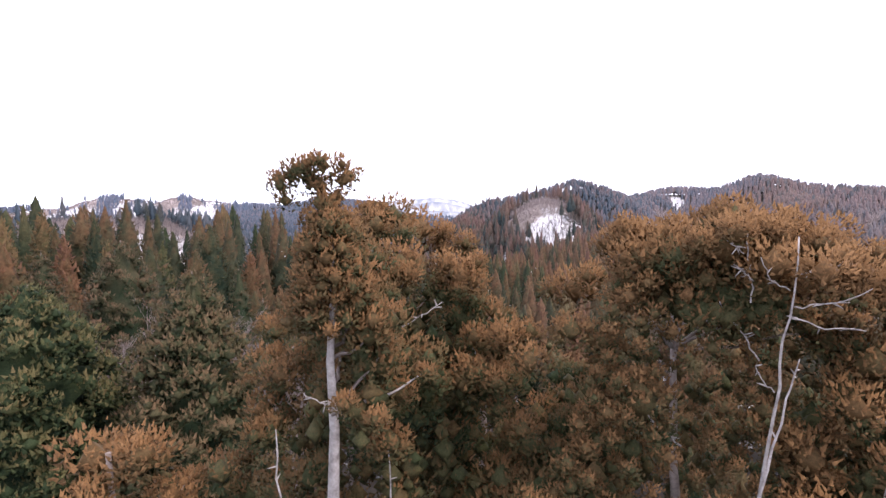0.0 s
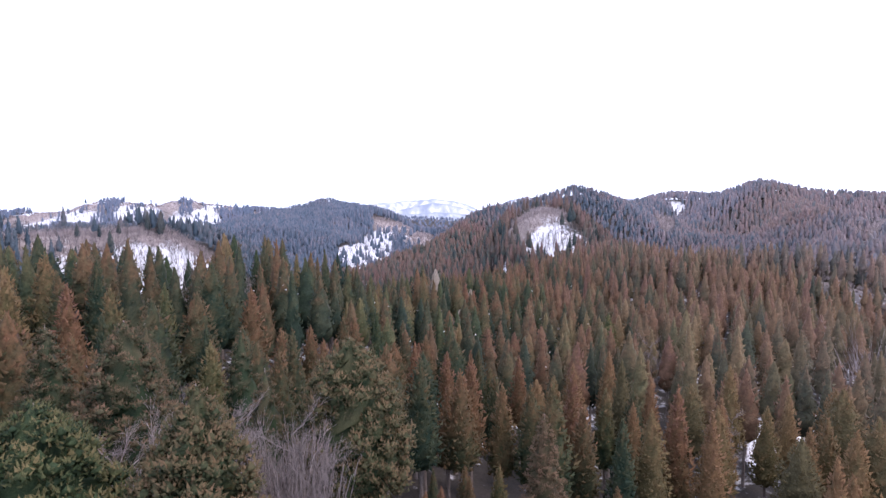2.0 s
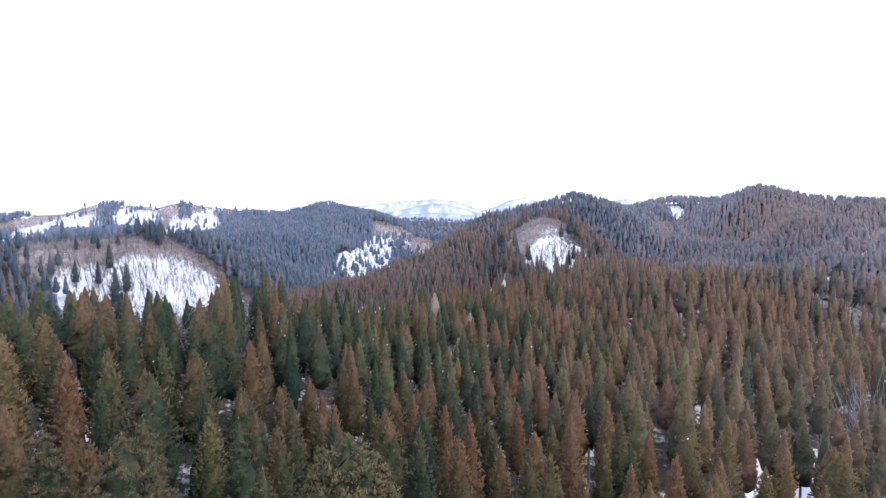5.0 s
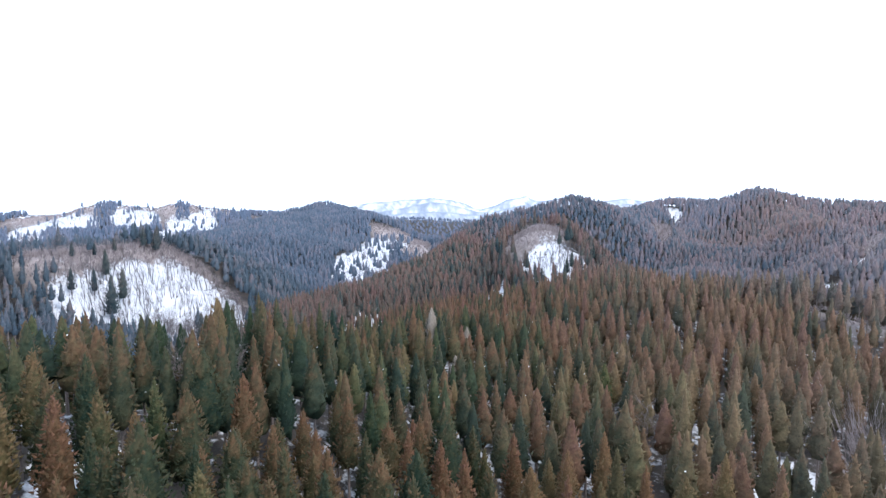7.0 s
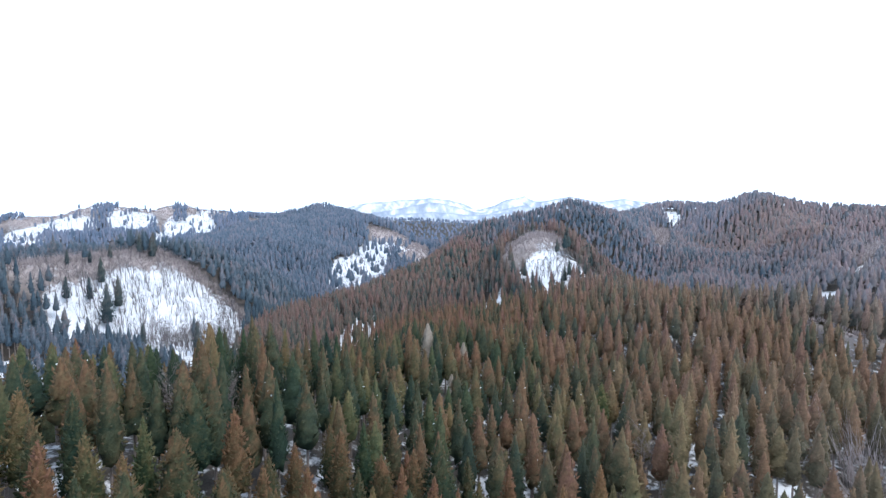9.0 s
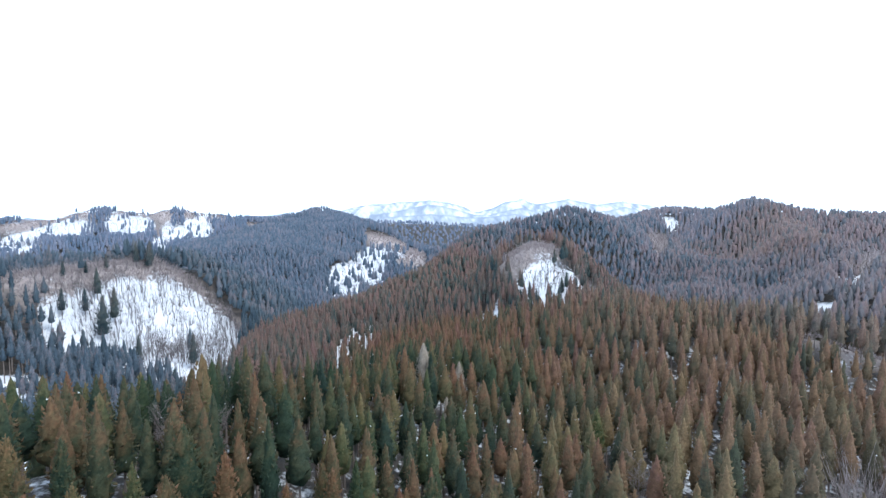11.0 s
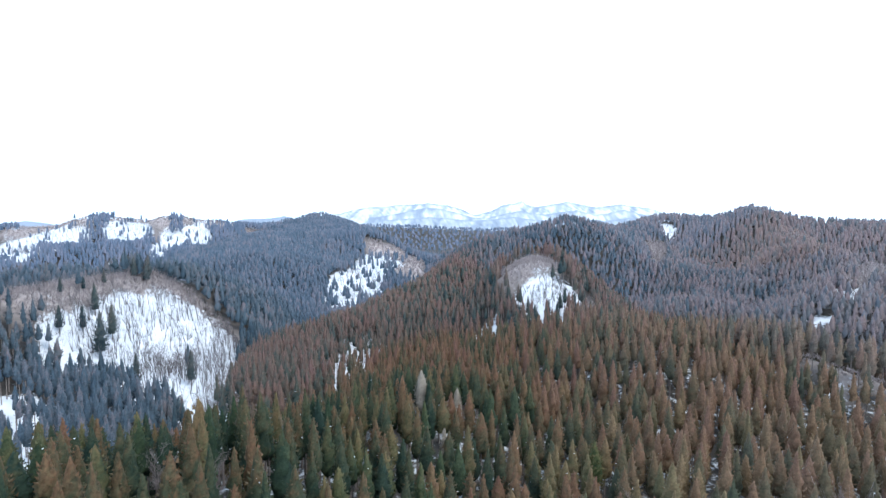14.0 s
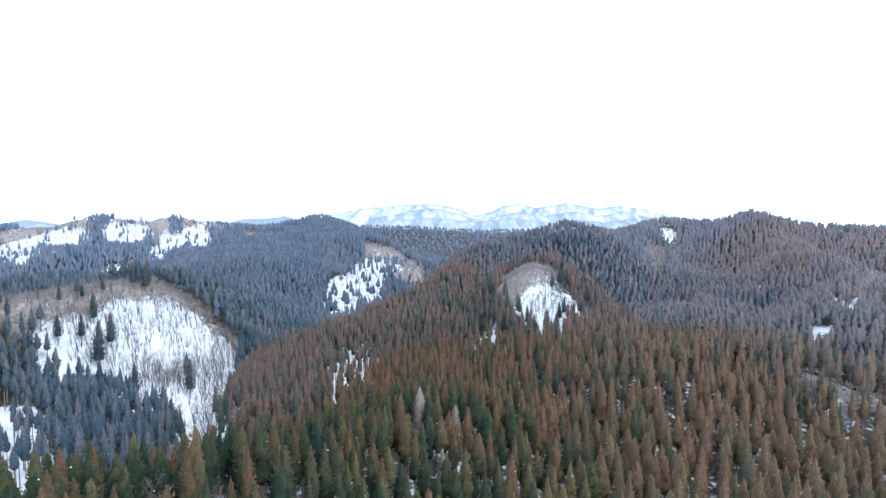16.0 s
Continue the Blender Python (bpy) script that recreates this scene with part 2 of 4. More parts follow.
# ---- open ground in plan: snow faces, shrub brows, thin stands ----
SNOW = {
    "slope": [(-226, 303), (-227, 324), (-220, 335), (-223, 362), (-216, 383), (-203, 406), (-189, 417), (-176, 411), (-162, 410), (-138, 380), (-130, 346), (-110, 283), (-101, 251), (-92, 218), (-106, 212), (-128, 262), (-140, 278), (-158, 284), (-188, 304), (-205, 302), (-222, 294)],
    "knoll": [(62, 372), (75, 372), (90, 371), (101, 364), (94, 344), (82, 333), (77, 340), (67, 339), (61, 349)],
    "middle": [(-112, 530), (-130, 650), (-118, 760), (-104, 790), (-70, 780), (-40, 720), (-59, 682), (-62, 596), (-88, 523)],
    "far_a": [(-850, 1030), (-779, 1052), (-734, 1054), (-700, 1054), (-660, 1002), (-690, 970), (-625, 800), (-720, 830)],
    "far_b": [(-677, 1074), (-586, 1078), (-563, 1036), (-583, 1010), (-623, 1000)],
    "far_c": [(-530, 968), (-524, 1040), (-498, 1056), (-486, 1020), (-468, 890)],
    "far_d": [(-507, 1081), (-480, 1086), (-437, 1032), (-439, 1000), (-476, 1020)],
    "gully": [(-532, 837), (-502, 885), (-487, 840), (-506, 815)],
    "patch_a": [(334, 431), (344, 418), (312, 380), (299, 383)],
    "patch_b": [(272, 378), (292, 386), (279, 362), (266, 362)],
    "patch_d": [(392, 922), (412, 922), (406, 880), (380, 848)],
    "patch_e": [(344, 562), (356, 559), (346, 534), (335, 543)],
    "stream": [(63, 92), (68, 91), (79, 108), (92, 126), (86, 128), (72, 110)],
    "bank": [(-62, 82), (-57, 80), (-60, 93), (-66, 95)],
    "dell": [(1, 104), (6, 104), (6, 111), (1, 111)],
}
BROW = {
    "slope_top": [(-228, 304), (-270, 302), (-268, 380), (-246, 424), (-210, 432), (-188, 426), (-166, 419), (-137, 386), (-138, 380), (-162, 410), (-176, 411), (-189, 417), (-203, 406), (-216, 383), (-223, 362), (-220, 335), (-227, 324)],
    "knoll_top": [(50, 380), (53, 410), (86, 414), (94, 388), (84, 372), (72, 373), (60, 372)],
    "middle_top": [(-104, 790), (-116, 850), (-60, 860), (-20, 780), (-10, 640), (-15, 600), (-50, 640), (-56, 684), (-40, 720), (-70, 780)],
    "far_west_top": [(-1100, 1010), (-900, 1030), (-850, 1032), (-779, 1054), (-700, 1056), (-677, 1076), (-586, 1080), (-560, 1040), (-530, 1000), (-524, 1042), (-498, 1058), (-507, 1083), (-440, 1088), (-415, 1100), (-415, 1300), (-1300, 1300)],
    "east": [(323, 408), (373, 455), (563, 650), (575, 640), (393, 450), (345, 412)],
    "knoll_side": [(103, 372), (112, 366), (108, 340), (98, 330), (100, 349)],
    "glade": [(282, 676), (310, 775), (352, 830), (362, 816), (330, 745), (296, 672)],
    "track": [(172, 246), (181, 250), (196, 238), (214, 226), (209, 217), (190, 229)],
    "spot": [(262, 566), (276, 562), (244, 492), (222, 468), (214, 476)],
    "thicket": [(96, 115), (107, 112), (112, 124), (101, 130)],
    "dark_top": [(-400, 1100), (-330, 1100), (-285, 1030), (-300, 1010), (-380, 1050)],
}
THIN = {
    "west_hollow": [(-224, 258), (-196, 264), (-176, 246), (-160, 214), (-148, 184), (-166, 180), (-192, 204), (-214, 232)],
    "spur_side": [(-67, 310), (-69, 366), (-53, 415), (-33, 375), (-39, 304), (-53, 290)],
    "knoll_low": [(33, 366), (45, 358), (42, 326), (31, 334)],
    "west_floor": [(-200, 130), (-100, 120), (-95, 200), (-190, 210)],
}


CLUMP = {
    "far_left": [(-960, 1040), (-880, 1046), (-860, 1110), (-940, 1110)],
    "far_middle": [(-716, 1110), (-676, 1110), (-640, 985), (-676, 985)],
    "far_right": [(-552, 1090), (-522, 1090), (-500, 1040), (-520, 1030)],
    "hill_top": [(-232, 392), (-218, 404), (-226, 424), (-242, 410)],
}


def inside(x, y, nodes):
    hit = np.zeros(x.shape, bool)
    for (ax, ay), (bx, by) in zip(nodes, nodes[1:] + nodes[:1]):
        if ay != by:
            hit ^= ((ay > y) != (by > y)) & (x < (bx - ax) * (y - ay) / (by - ay) + ax)
    return hit


def in_any(x, y, areas, jitter=5.0):
    jx = x + jitter * ripple(x, y, 23, 11) + 0.5 * jitter * ripple(x, y, 9, 12)
    jy = y + jitter * ripple(x, y, 19, 13) + 0.5 * jitter * ripple(x, y, 8, 14)
    hit = np.zeros(x.shape, bool)
    for nodes in areas.values():
        hit |= inside(jx, jy, nodes)
    return hit


# ---- mesh helpers ----
def mesh_of(name, verts, tris, material, floats=None, smooth=False, normals=None, even=0.3):
    if normals is not None:                 # foliage: shaded spray by spray, a little softened
        p = verts[tris]
        face = unit(np.cross(p[:, 1] - p[:, 0], p[:, 2] - p[:, 0]))
        own = np.zeros_like(normals)
        for k in range(3):
            for axis in range(3):
                own[:, axis] += np.bincount(tris[:, k], face[:, axis], len(verts))
        normals = unit(even * normals + (1.05 - even) * unit(own))
        smooth = True
    me = bpy.data.meshes.new(name)
    verts, tris = np.ascontiguousarray(verts, np.float32), np.ascontiguousarray(tris, np.int32)
    me.vertices.add(len(verts))
    me.vertices.foreach_set("co", verts.ravel())
    me.loops.add(tris.size)
    me.loops.foreach_set("vertex_index", tris.ravel())
    me.polygons.add(len(tris))
    me.polygons.foreach_set("loop_start", np.arange(0, tris.size, 3, dtype=np.int32))
    me.polygons.foreach_set("use_smooth", np.full(len(tris), smooth, bool))
    for key, values in (floats or {}).items():
        me.attributes.new(key, "FLOAT", "POINT").data.foreach_set("value", np.ascontiguousarray(values, np.float32))
    me.update(calc_edges=True)
    me.materials.append(material)
    if normals is not None:
        me.normals_split_custom_set_from_vertices(np.ascontiguousarray(normals, np.float32))
    return me


def soft_normals(v, rng, rough=0.15, spread=1.0):
    """Outward normals of a standing crown, a little ruffled."""
    rho = np.hypot(v[:, 0], v[:, 1])[:, None]
    side = np.c_[v[:, :2], np.zeros(len(v))] / np.maximum(rho, 0.4) * spread
    return unit(side + np.array([0, 0, 0.6]) + rng.normal(0, rough, (len(v), 3)))


class Heap:
    """Gathers pieces of one mesh: places, triangles, tone."""

    def __init__(self):
        self.v, self.f, self.t, self.c, self.n = [], [], [], [], 0

    def add(self, v, f, t, centre=None):
        self.c.append(np.full((len(v), 3), np.nan) if centre is None else centre)
        self.v.append(v)
        self.f.append(f + self.n)
        self.t.append(np.broadcast_to(t, len(v)))
        self.n += len(v)

    def normals(self, rng, axis=(0.0, 0.0)):
        """Outward normals: of the crown as a whole, and of each rounded tuft."""
        v, c = np.concatenate(self.v), np.concatenate(self.c)
        soft = soft_normals(v - np.array([*axis, 0.0]), rng)
        return unit(np.where(np.isnan(c), soft, 0.45 * soft + 0.9 * unit(v - np.nan_to_num(c))))

    def arrays(self):
        return np.concatenate(self.v), np.concatenate(self.f), np.concatenate(self.t)


def unit(v):
    return v / np.maximum(np.linalg.norm(v, axis=-1, keepdims=True), 1e-9)


def sprigs(heap, at, way, length, width, tone, closed=False, rng=np.random, centre=None):
    """Slender needle sprays from at along way: three-sided, pointed."""
    n = len(at)
    way = unit(way)
    side = unit(np.cross(way, rng.normal(size=(n, 3))))
    other = np.cross(way, side)
    length, width = np.broadcast_to(length, n)[:, None], np.broadcast_to(width, n)[:, None]
    waist = at + way * length * 0.38
    ring = [waist + width * 0.5 * (side * math.cos(a) + other * math.sin(a)) for a in (0.0, 2.094, 4.189)]
    tip = at + way * length
    if closed:
        v = np.stack([at, *ring, tip], 1)
        f = np.array([(0, 2, 1), (0, 3, 2), (0, 1, 3), (4, 1, 2), (4, 2, 3), (4, 3, 1)])
    else:
        v = np.stack([*ring, tip], 1)
        f = np.array([(3, 0, 1), (3, 1, 2), (3, 2, 0)])
    k = v.shape[1]
    tone = np.broadcast_to(tone, n)
    heap.add(v.reshape(-1, 3), (f[None] + (np.arange(n) * k)[:, None, None]).reshape(-1, 3), np.repeat(tone, k), None if centre is None else np.repeat(centre, k, 0))


def tube(heap, points, radii, sides=5, tone=0.5):
    points, radii = np.asarray(points, float), np.asarray(radii, float)
    way = unit(np.gradient(points, axis=0))
    ref = np.where(np.abs(way[:, 2:3]) > 0.9, [[1.0, 0, 0]], [[0, 0, 1.0]])
    a = unit(np.cross(way, ref))
    b = np.cross(way, a)
    ang = np.arange(sides) * 2 * math.pi / sides
    v = points[:, None] + radii[:, None, None] * (a[:, None] * np.cos(ang)[None, :, None] + b[:, None] * np.sin(ang)[None, :, None])
    f = []
    for i in range(len(points) - 1):
        for j in range(sides):
            p, q, r, s = i * sides + j, i * sides + (j + 1) % sides, (i + 1) * sides + j, (i + 1) * sides + (j + 1) % sides
            f += [(p, q, s), (p, s, r)]
    last = (len(points) - 1) * sides
    f += [(last, last + j, last + j + 1) for j in range(1, sides - 1)]
    heap.add(v.reshape(-1, 3), np.array(f), tone)


def outline(u, blunt):
    """Half-width of a cedar crown at u from tip (0) to base (1)."""
    return (1 - (1 - np.clip(u, 0, 1)) ** blunt) ** 0.82 * np.where(u > 0.85, 1 - (u - 0.85) * 2.2, 1)


def crown_skin(heap, h, r, length, blunt, rng, rings, sides, tone, rough=0.2, fill=0.92, base=True, first=0.03, fall=0.28):
    """The needle-clad outside of a crown: a spire crumpled into boughs, tier over tier."""
    u = np.linspace(first, 1, rings) ** 0.9
    ang = (np.arange(sides) + 0.5 * (np.arange(rings) % 2)[:, None] + rng.uniform(-0.28, 0.28, (rings, sides))) * 2 * math.pi / sides
    m = 1 + rough * rng.uniform(-1.25, 0.9, (rings, sides)) + (0.15 * rough * np.where(np.arange(rings) % 2, 1, -1))[:, None] * (rings > 4)
    rad = r * fill * outline(u, blunt)[:, None] * m
    z = h - 0.2 - (length - 0.2) * u[:, None] + rng.uniform(-0.42, 0.42, (rings, sides)) * length / rings
    v = np.stack([rad * np.cos(ang), rad * np.sin(ang), z], -1).reshape(-1, 3)
    v = np.concatenate([v, [[0, 0, h], [0, 0, h - length]]])
    i, j = np.meshgrid(np.arange(rings - 1), np.arange(sides), indexing="ij")
    p, q = (i * sides + j).ravel(), (i * sides + (j + 1) % sides).ravel()
    f = [np.stack([p, p + sides, q], -1), np.stack([q, p + sides, q + sides], -1)]
    j = np.arange(sides)
    k = (j + 1) % sides
    f.append(np.stack([np.full(sides, rings * sides), j, k], -1))
    if base:
        f.append(np.stack([np.full(sides, rings * sides + 1), (rings - 1) * sides + k, (rings - 1) * sides + j], -1))
    # fall: lower boughs greener by nature, with shade towards the skirt painted in
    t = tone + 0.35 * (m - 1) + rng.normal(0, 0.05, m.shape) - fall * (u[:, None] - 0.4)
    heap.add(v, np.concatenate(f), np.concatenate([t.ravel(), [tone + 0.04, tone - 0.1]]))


OCTA_V = np.array([(1, 0, 0), (-1, 0, 0), (0, 1, 0), (0, -1, 0), (0, 0, 1), (0, 0, -1)], float)
OCTA_F = np.array([(0, 2, 4), (2, 1, 4), (1, 3, 4), (3, 0, 4), (2, 0, 5), (1, 2, 5), (3, 1, 5), (0, 3, 5)])


def lumps_at(heap, c, radius, tone, rng, tall=1.15, under=True):
    """Small dense knots of needles, each an uneven eight-faced clump."""
    n, faces = len(c), OCTA_F if under else OCTA_F[:4]
    a = rng.uniform(0, 2 * math.pi, n)
    v = OCTA_V[None] * rng.uniform(0.7, 1.25, (n, 6, 1)) * np.broadcast_to(radius, n)[:, None, None] * np.array([1, 1, tall])
    x = v[..., 0] * np.cos(a)[:, None] - v[..., 1] * np.sin(a)[:, None]
    y = v[..., 0] * np.sin(a)[:, None] + v[..., 1] * np.cos(a)[:, None]
    v = np.stack([x, y, v[..., 2]], -1) + c[:, None]
    heap.add(v.reshape(-1, 3), (faces[None] + (np.arange(n) * 6)[:, None, None]).reshape(-1, 3), np.repeat(np.broadcast_to(tone, n), 6), np.repeat(c, 6, 0))


def tufts(heap, c, radius, each, tone, rng, length=0.5, wide=0.2, up=0.35, outward=None, core=0.62):
    """Rounded tufts: a dark knot with short needle sprays standing out of it."""
    n = len(c)
    radius = np.broadcast_to(radius, n)
    tone = np.broadcast_to(tone, n)
    if core:
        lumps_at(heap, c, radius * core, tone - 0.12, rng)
    cc, rr, tt = np.repeat(c, each, 0), np.repeat(radius, each), np.repeat(tone, each)
    m = len(cc)
    ball = unit(rng.normal(size=(m, 3)) + (np.repeat(outward, each, 0) * 0.7 if outward is not None else 0))
    way = unit(ball * 0.75 + np.array([0, 0, up]) + rng.normal(0, 0.3, (m, 3)))
    at = cc + ball * rr[:, None] * rng.uniform(0.3, 0.8, (m, 1))
    # sprays pointing up are brighter: top light painted into the tone
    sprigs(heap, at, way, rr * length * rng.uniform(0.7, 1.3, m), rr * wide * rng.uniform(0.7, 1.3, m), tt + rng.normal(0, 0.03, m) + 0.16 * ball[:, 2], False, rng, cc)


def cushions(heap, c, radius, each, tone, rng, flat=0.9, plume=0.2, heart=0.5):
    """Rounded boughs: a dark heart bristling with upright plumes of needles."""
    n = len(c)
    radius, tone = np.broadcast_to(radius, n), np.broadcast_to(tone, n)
    # heart toned darker, standing in for the shade inside a bough
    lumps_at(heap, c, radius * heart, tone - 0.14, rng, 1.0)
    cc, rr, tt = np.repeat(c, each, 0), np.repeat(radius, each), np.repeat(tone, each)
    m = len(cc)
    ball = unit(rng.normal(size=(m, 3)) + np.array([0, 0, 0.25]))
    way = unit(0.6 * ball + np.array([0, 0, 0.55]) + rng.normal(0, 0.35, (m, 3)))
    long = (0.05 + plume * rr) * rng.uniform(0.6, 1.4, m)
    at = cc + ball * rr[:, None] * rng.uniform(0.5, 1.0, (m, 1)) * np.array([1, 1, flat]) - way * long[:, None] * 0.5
    # undersides greener by nature; lit tops and shaded undersides also painted into the tone
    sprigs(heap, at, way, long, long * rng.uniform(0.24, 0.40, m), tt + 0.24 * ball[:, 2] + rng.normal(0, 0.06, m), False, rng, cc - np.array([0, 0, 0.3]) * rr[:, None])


def plumes_on(heap, h, r, length, blunt, rng, count, size, tone, clump=0.0):
    """Upright plumes of needles standing out of the crown from tip to skirt."""
    u = ((np.arange(count) + rng.uniform(0, 1, count)) / count) ** 0.6
    a = np.arange(count) * 2.39996 + rng.uniform(-0.5, 0.5, count)
    depth = rng.uniform(0.74, 1.1, count)
    rad = r * outline(u, blunt) * depth * (1 + 0.07 * np.sin(3 * a + 9 * u))
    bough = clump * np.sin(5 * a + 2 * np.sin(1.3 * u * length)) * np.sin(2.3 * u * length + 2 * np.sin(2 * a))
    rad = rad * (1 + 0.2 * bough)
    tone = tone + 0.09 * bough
    c = np.stack([rad * np.cos(a), rad * np.sin(a), h - 0.1 - (length - 0.1) * u], -1)
    way = np.stack([np.cos(a) * 0.7, np.sin(a) * 0.7, np.interp(u, [0, 0.3, 1], [1.7, 0.8, 0.35])], -1) + rng.normal(0, 0.36, (count, 3))
    k = size * rng.uniform(0.6, 1.4, count) * np.interp(u, [0, 0.15], [0.7, 1.0])
    # tone drops towards the skirt: greener needles plus painted shade
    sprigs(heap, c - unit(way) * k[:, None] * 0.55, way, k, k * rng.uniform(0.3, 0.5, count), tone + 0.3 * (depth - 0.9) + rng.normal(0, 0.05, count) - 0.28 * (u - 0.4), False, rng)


def cedar_mesh(name, h, r, length, blunt, seed, count, size, tone, material, rings=16, sides=14, rough=0.2, fill=0.82, pale=0.0, gold=0.0, haze_tint=0.0, clump=0.4):
    rng = np.random.RandomState(seed)
    heap = Heap()
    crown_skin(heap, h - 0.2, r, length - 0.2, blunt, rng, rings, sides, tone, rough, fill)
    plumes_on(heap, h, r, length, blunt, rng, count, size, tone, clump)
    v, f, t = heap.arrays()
    return mesh_of(name, v, f, material, {"tone": t, "haze_tint": np.full(len(t), haze_tint), "pale": np.full(len(t), pale), "gold": np.full(len(t), gold)}, normals=heap.normals(rng))


def trunk_mesh(name, h, r0, seed, sides=7):
    rng = np.random.RandomState(seed)
    heap = Heap()
    z = np.array([-1.5, 0.2, 1.2, 0.35 * h, 0.7 * h, h - 0.6])
    sway = np.cumsum(rng.normal(0, 0.04, (6, 2)), 0)
    tube(heap, np.c_[sway, z], np.array([1.5, 1.25, 1.0, 0.75, 0.42, 0.08]) * r0, sides)
    v, f, t = heap.arrays()
    return mesh_of(name, v, f, MAT_BARK, smooth=True)


def part(name, mesh, parent, label=""):
    ob = new(name, mesh)
    ob.parent = parent
    return tagged(ob, label=label)


def thing(name, x, y, z, label, category, group="", turn=0.0, size=1.0):
    ob = new(name)
    ob.matrix_world = pose(x, y, z, 0, 0, turn) @ Matrix.Scale(size, 4)
    return tagged(ob, label, category, group)


# ---- ground, one sheet to the horizon ----
def build_ground():
    front = np.radians(np.arange(-52, 52.01, 0.5))
    back = np.radians(np.arange(56, 304.1, 6.0))
    ang = np.concatenate([front, back])
    rad = np.concatenate([[0.0], np.geomspace(3, 4850, 190)])
    A, Rr = np.meshgrid(ang, rad)
    x, y = Rr * np.sin(A), Rr * np.cos(A)
    z = ground(x.ravel(), y.ravel()).reshape(x.shape)
    xf, yf = x.ravel(), y.ravel()
    near = 2 + np.hypot(xf, yf) * 0.006
    steps = ((0, 0), (1, 0.3), (-1, -0.3), (0.3, -1), (-0.3, 1), (0.7, 0.7), (-0.7, -0.7))
    snow = np.mean([in_any(xf + a * near, yf + b * near, SNOW) for a, b in steps], 0)
    brow = np.mean([in_any(xf + a * near, yf + b * near, BROW) for a, b in steps], 0)
    thin = in_any(xf, yf, THIN)
    wooded = np.interp(np.hypot(xf, yf), [50, 110, 260, 420], [-0.18, -0.03, 0.0, -0.3])
    opened = np.where(thin, 0.45, wooded)
    opened = np.where(in_any(xf, yf, {k: THIN[k] for k in ("west_hollow", "spur_side", "knoll_low")}), 0.64, opened)
    opened = opened + (-0.16 - opened) * brow
    opened = opened + (0.9 - opened) * snow
    nr, na = x.shape
    i, j = np.meshgrid(np.arange(nr - 1), np.arange(na), indexing="ij")
    p, q = i * na + j, i * na + (j + 1) % na
    tris = np.concatenate([np.stack([p, p + na, q], -1).reshape(-1, 3), np.stack([q, p + na, q + na], -1).reshape(-1, 3)])
    me = mesh_of("ground", np.stack([xf, yf, z.ravel()], -1), tris[:, ::-1], MAT_GROUND, {"open": opened, "brush": np.clip(brow - snow, 0, 1)}, smooth=True)
    tagged(new("ground", me), "forest floor of brown litter and patchy snow on hills", "ground", kind="structure")


build_ground()


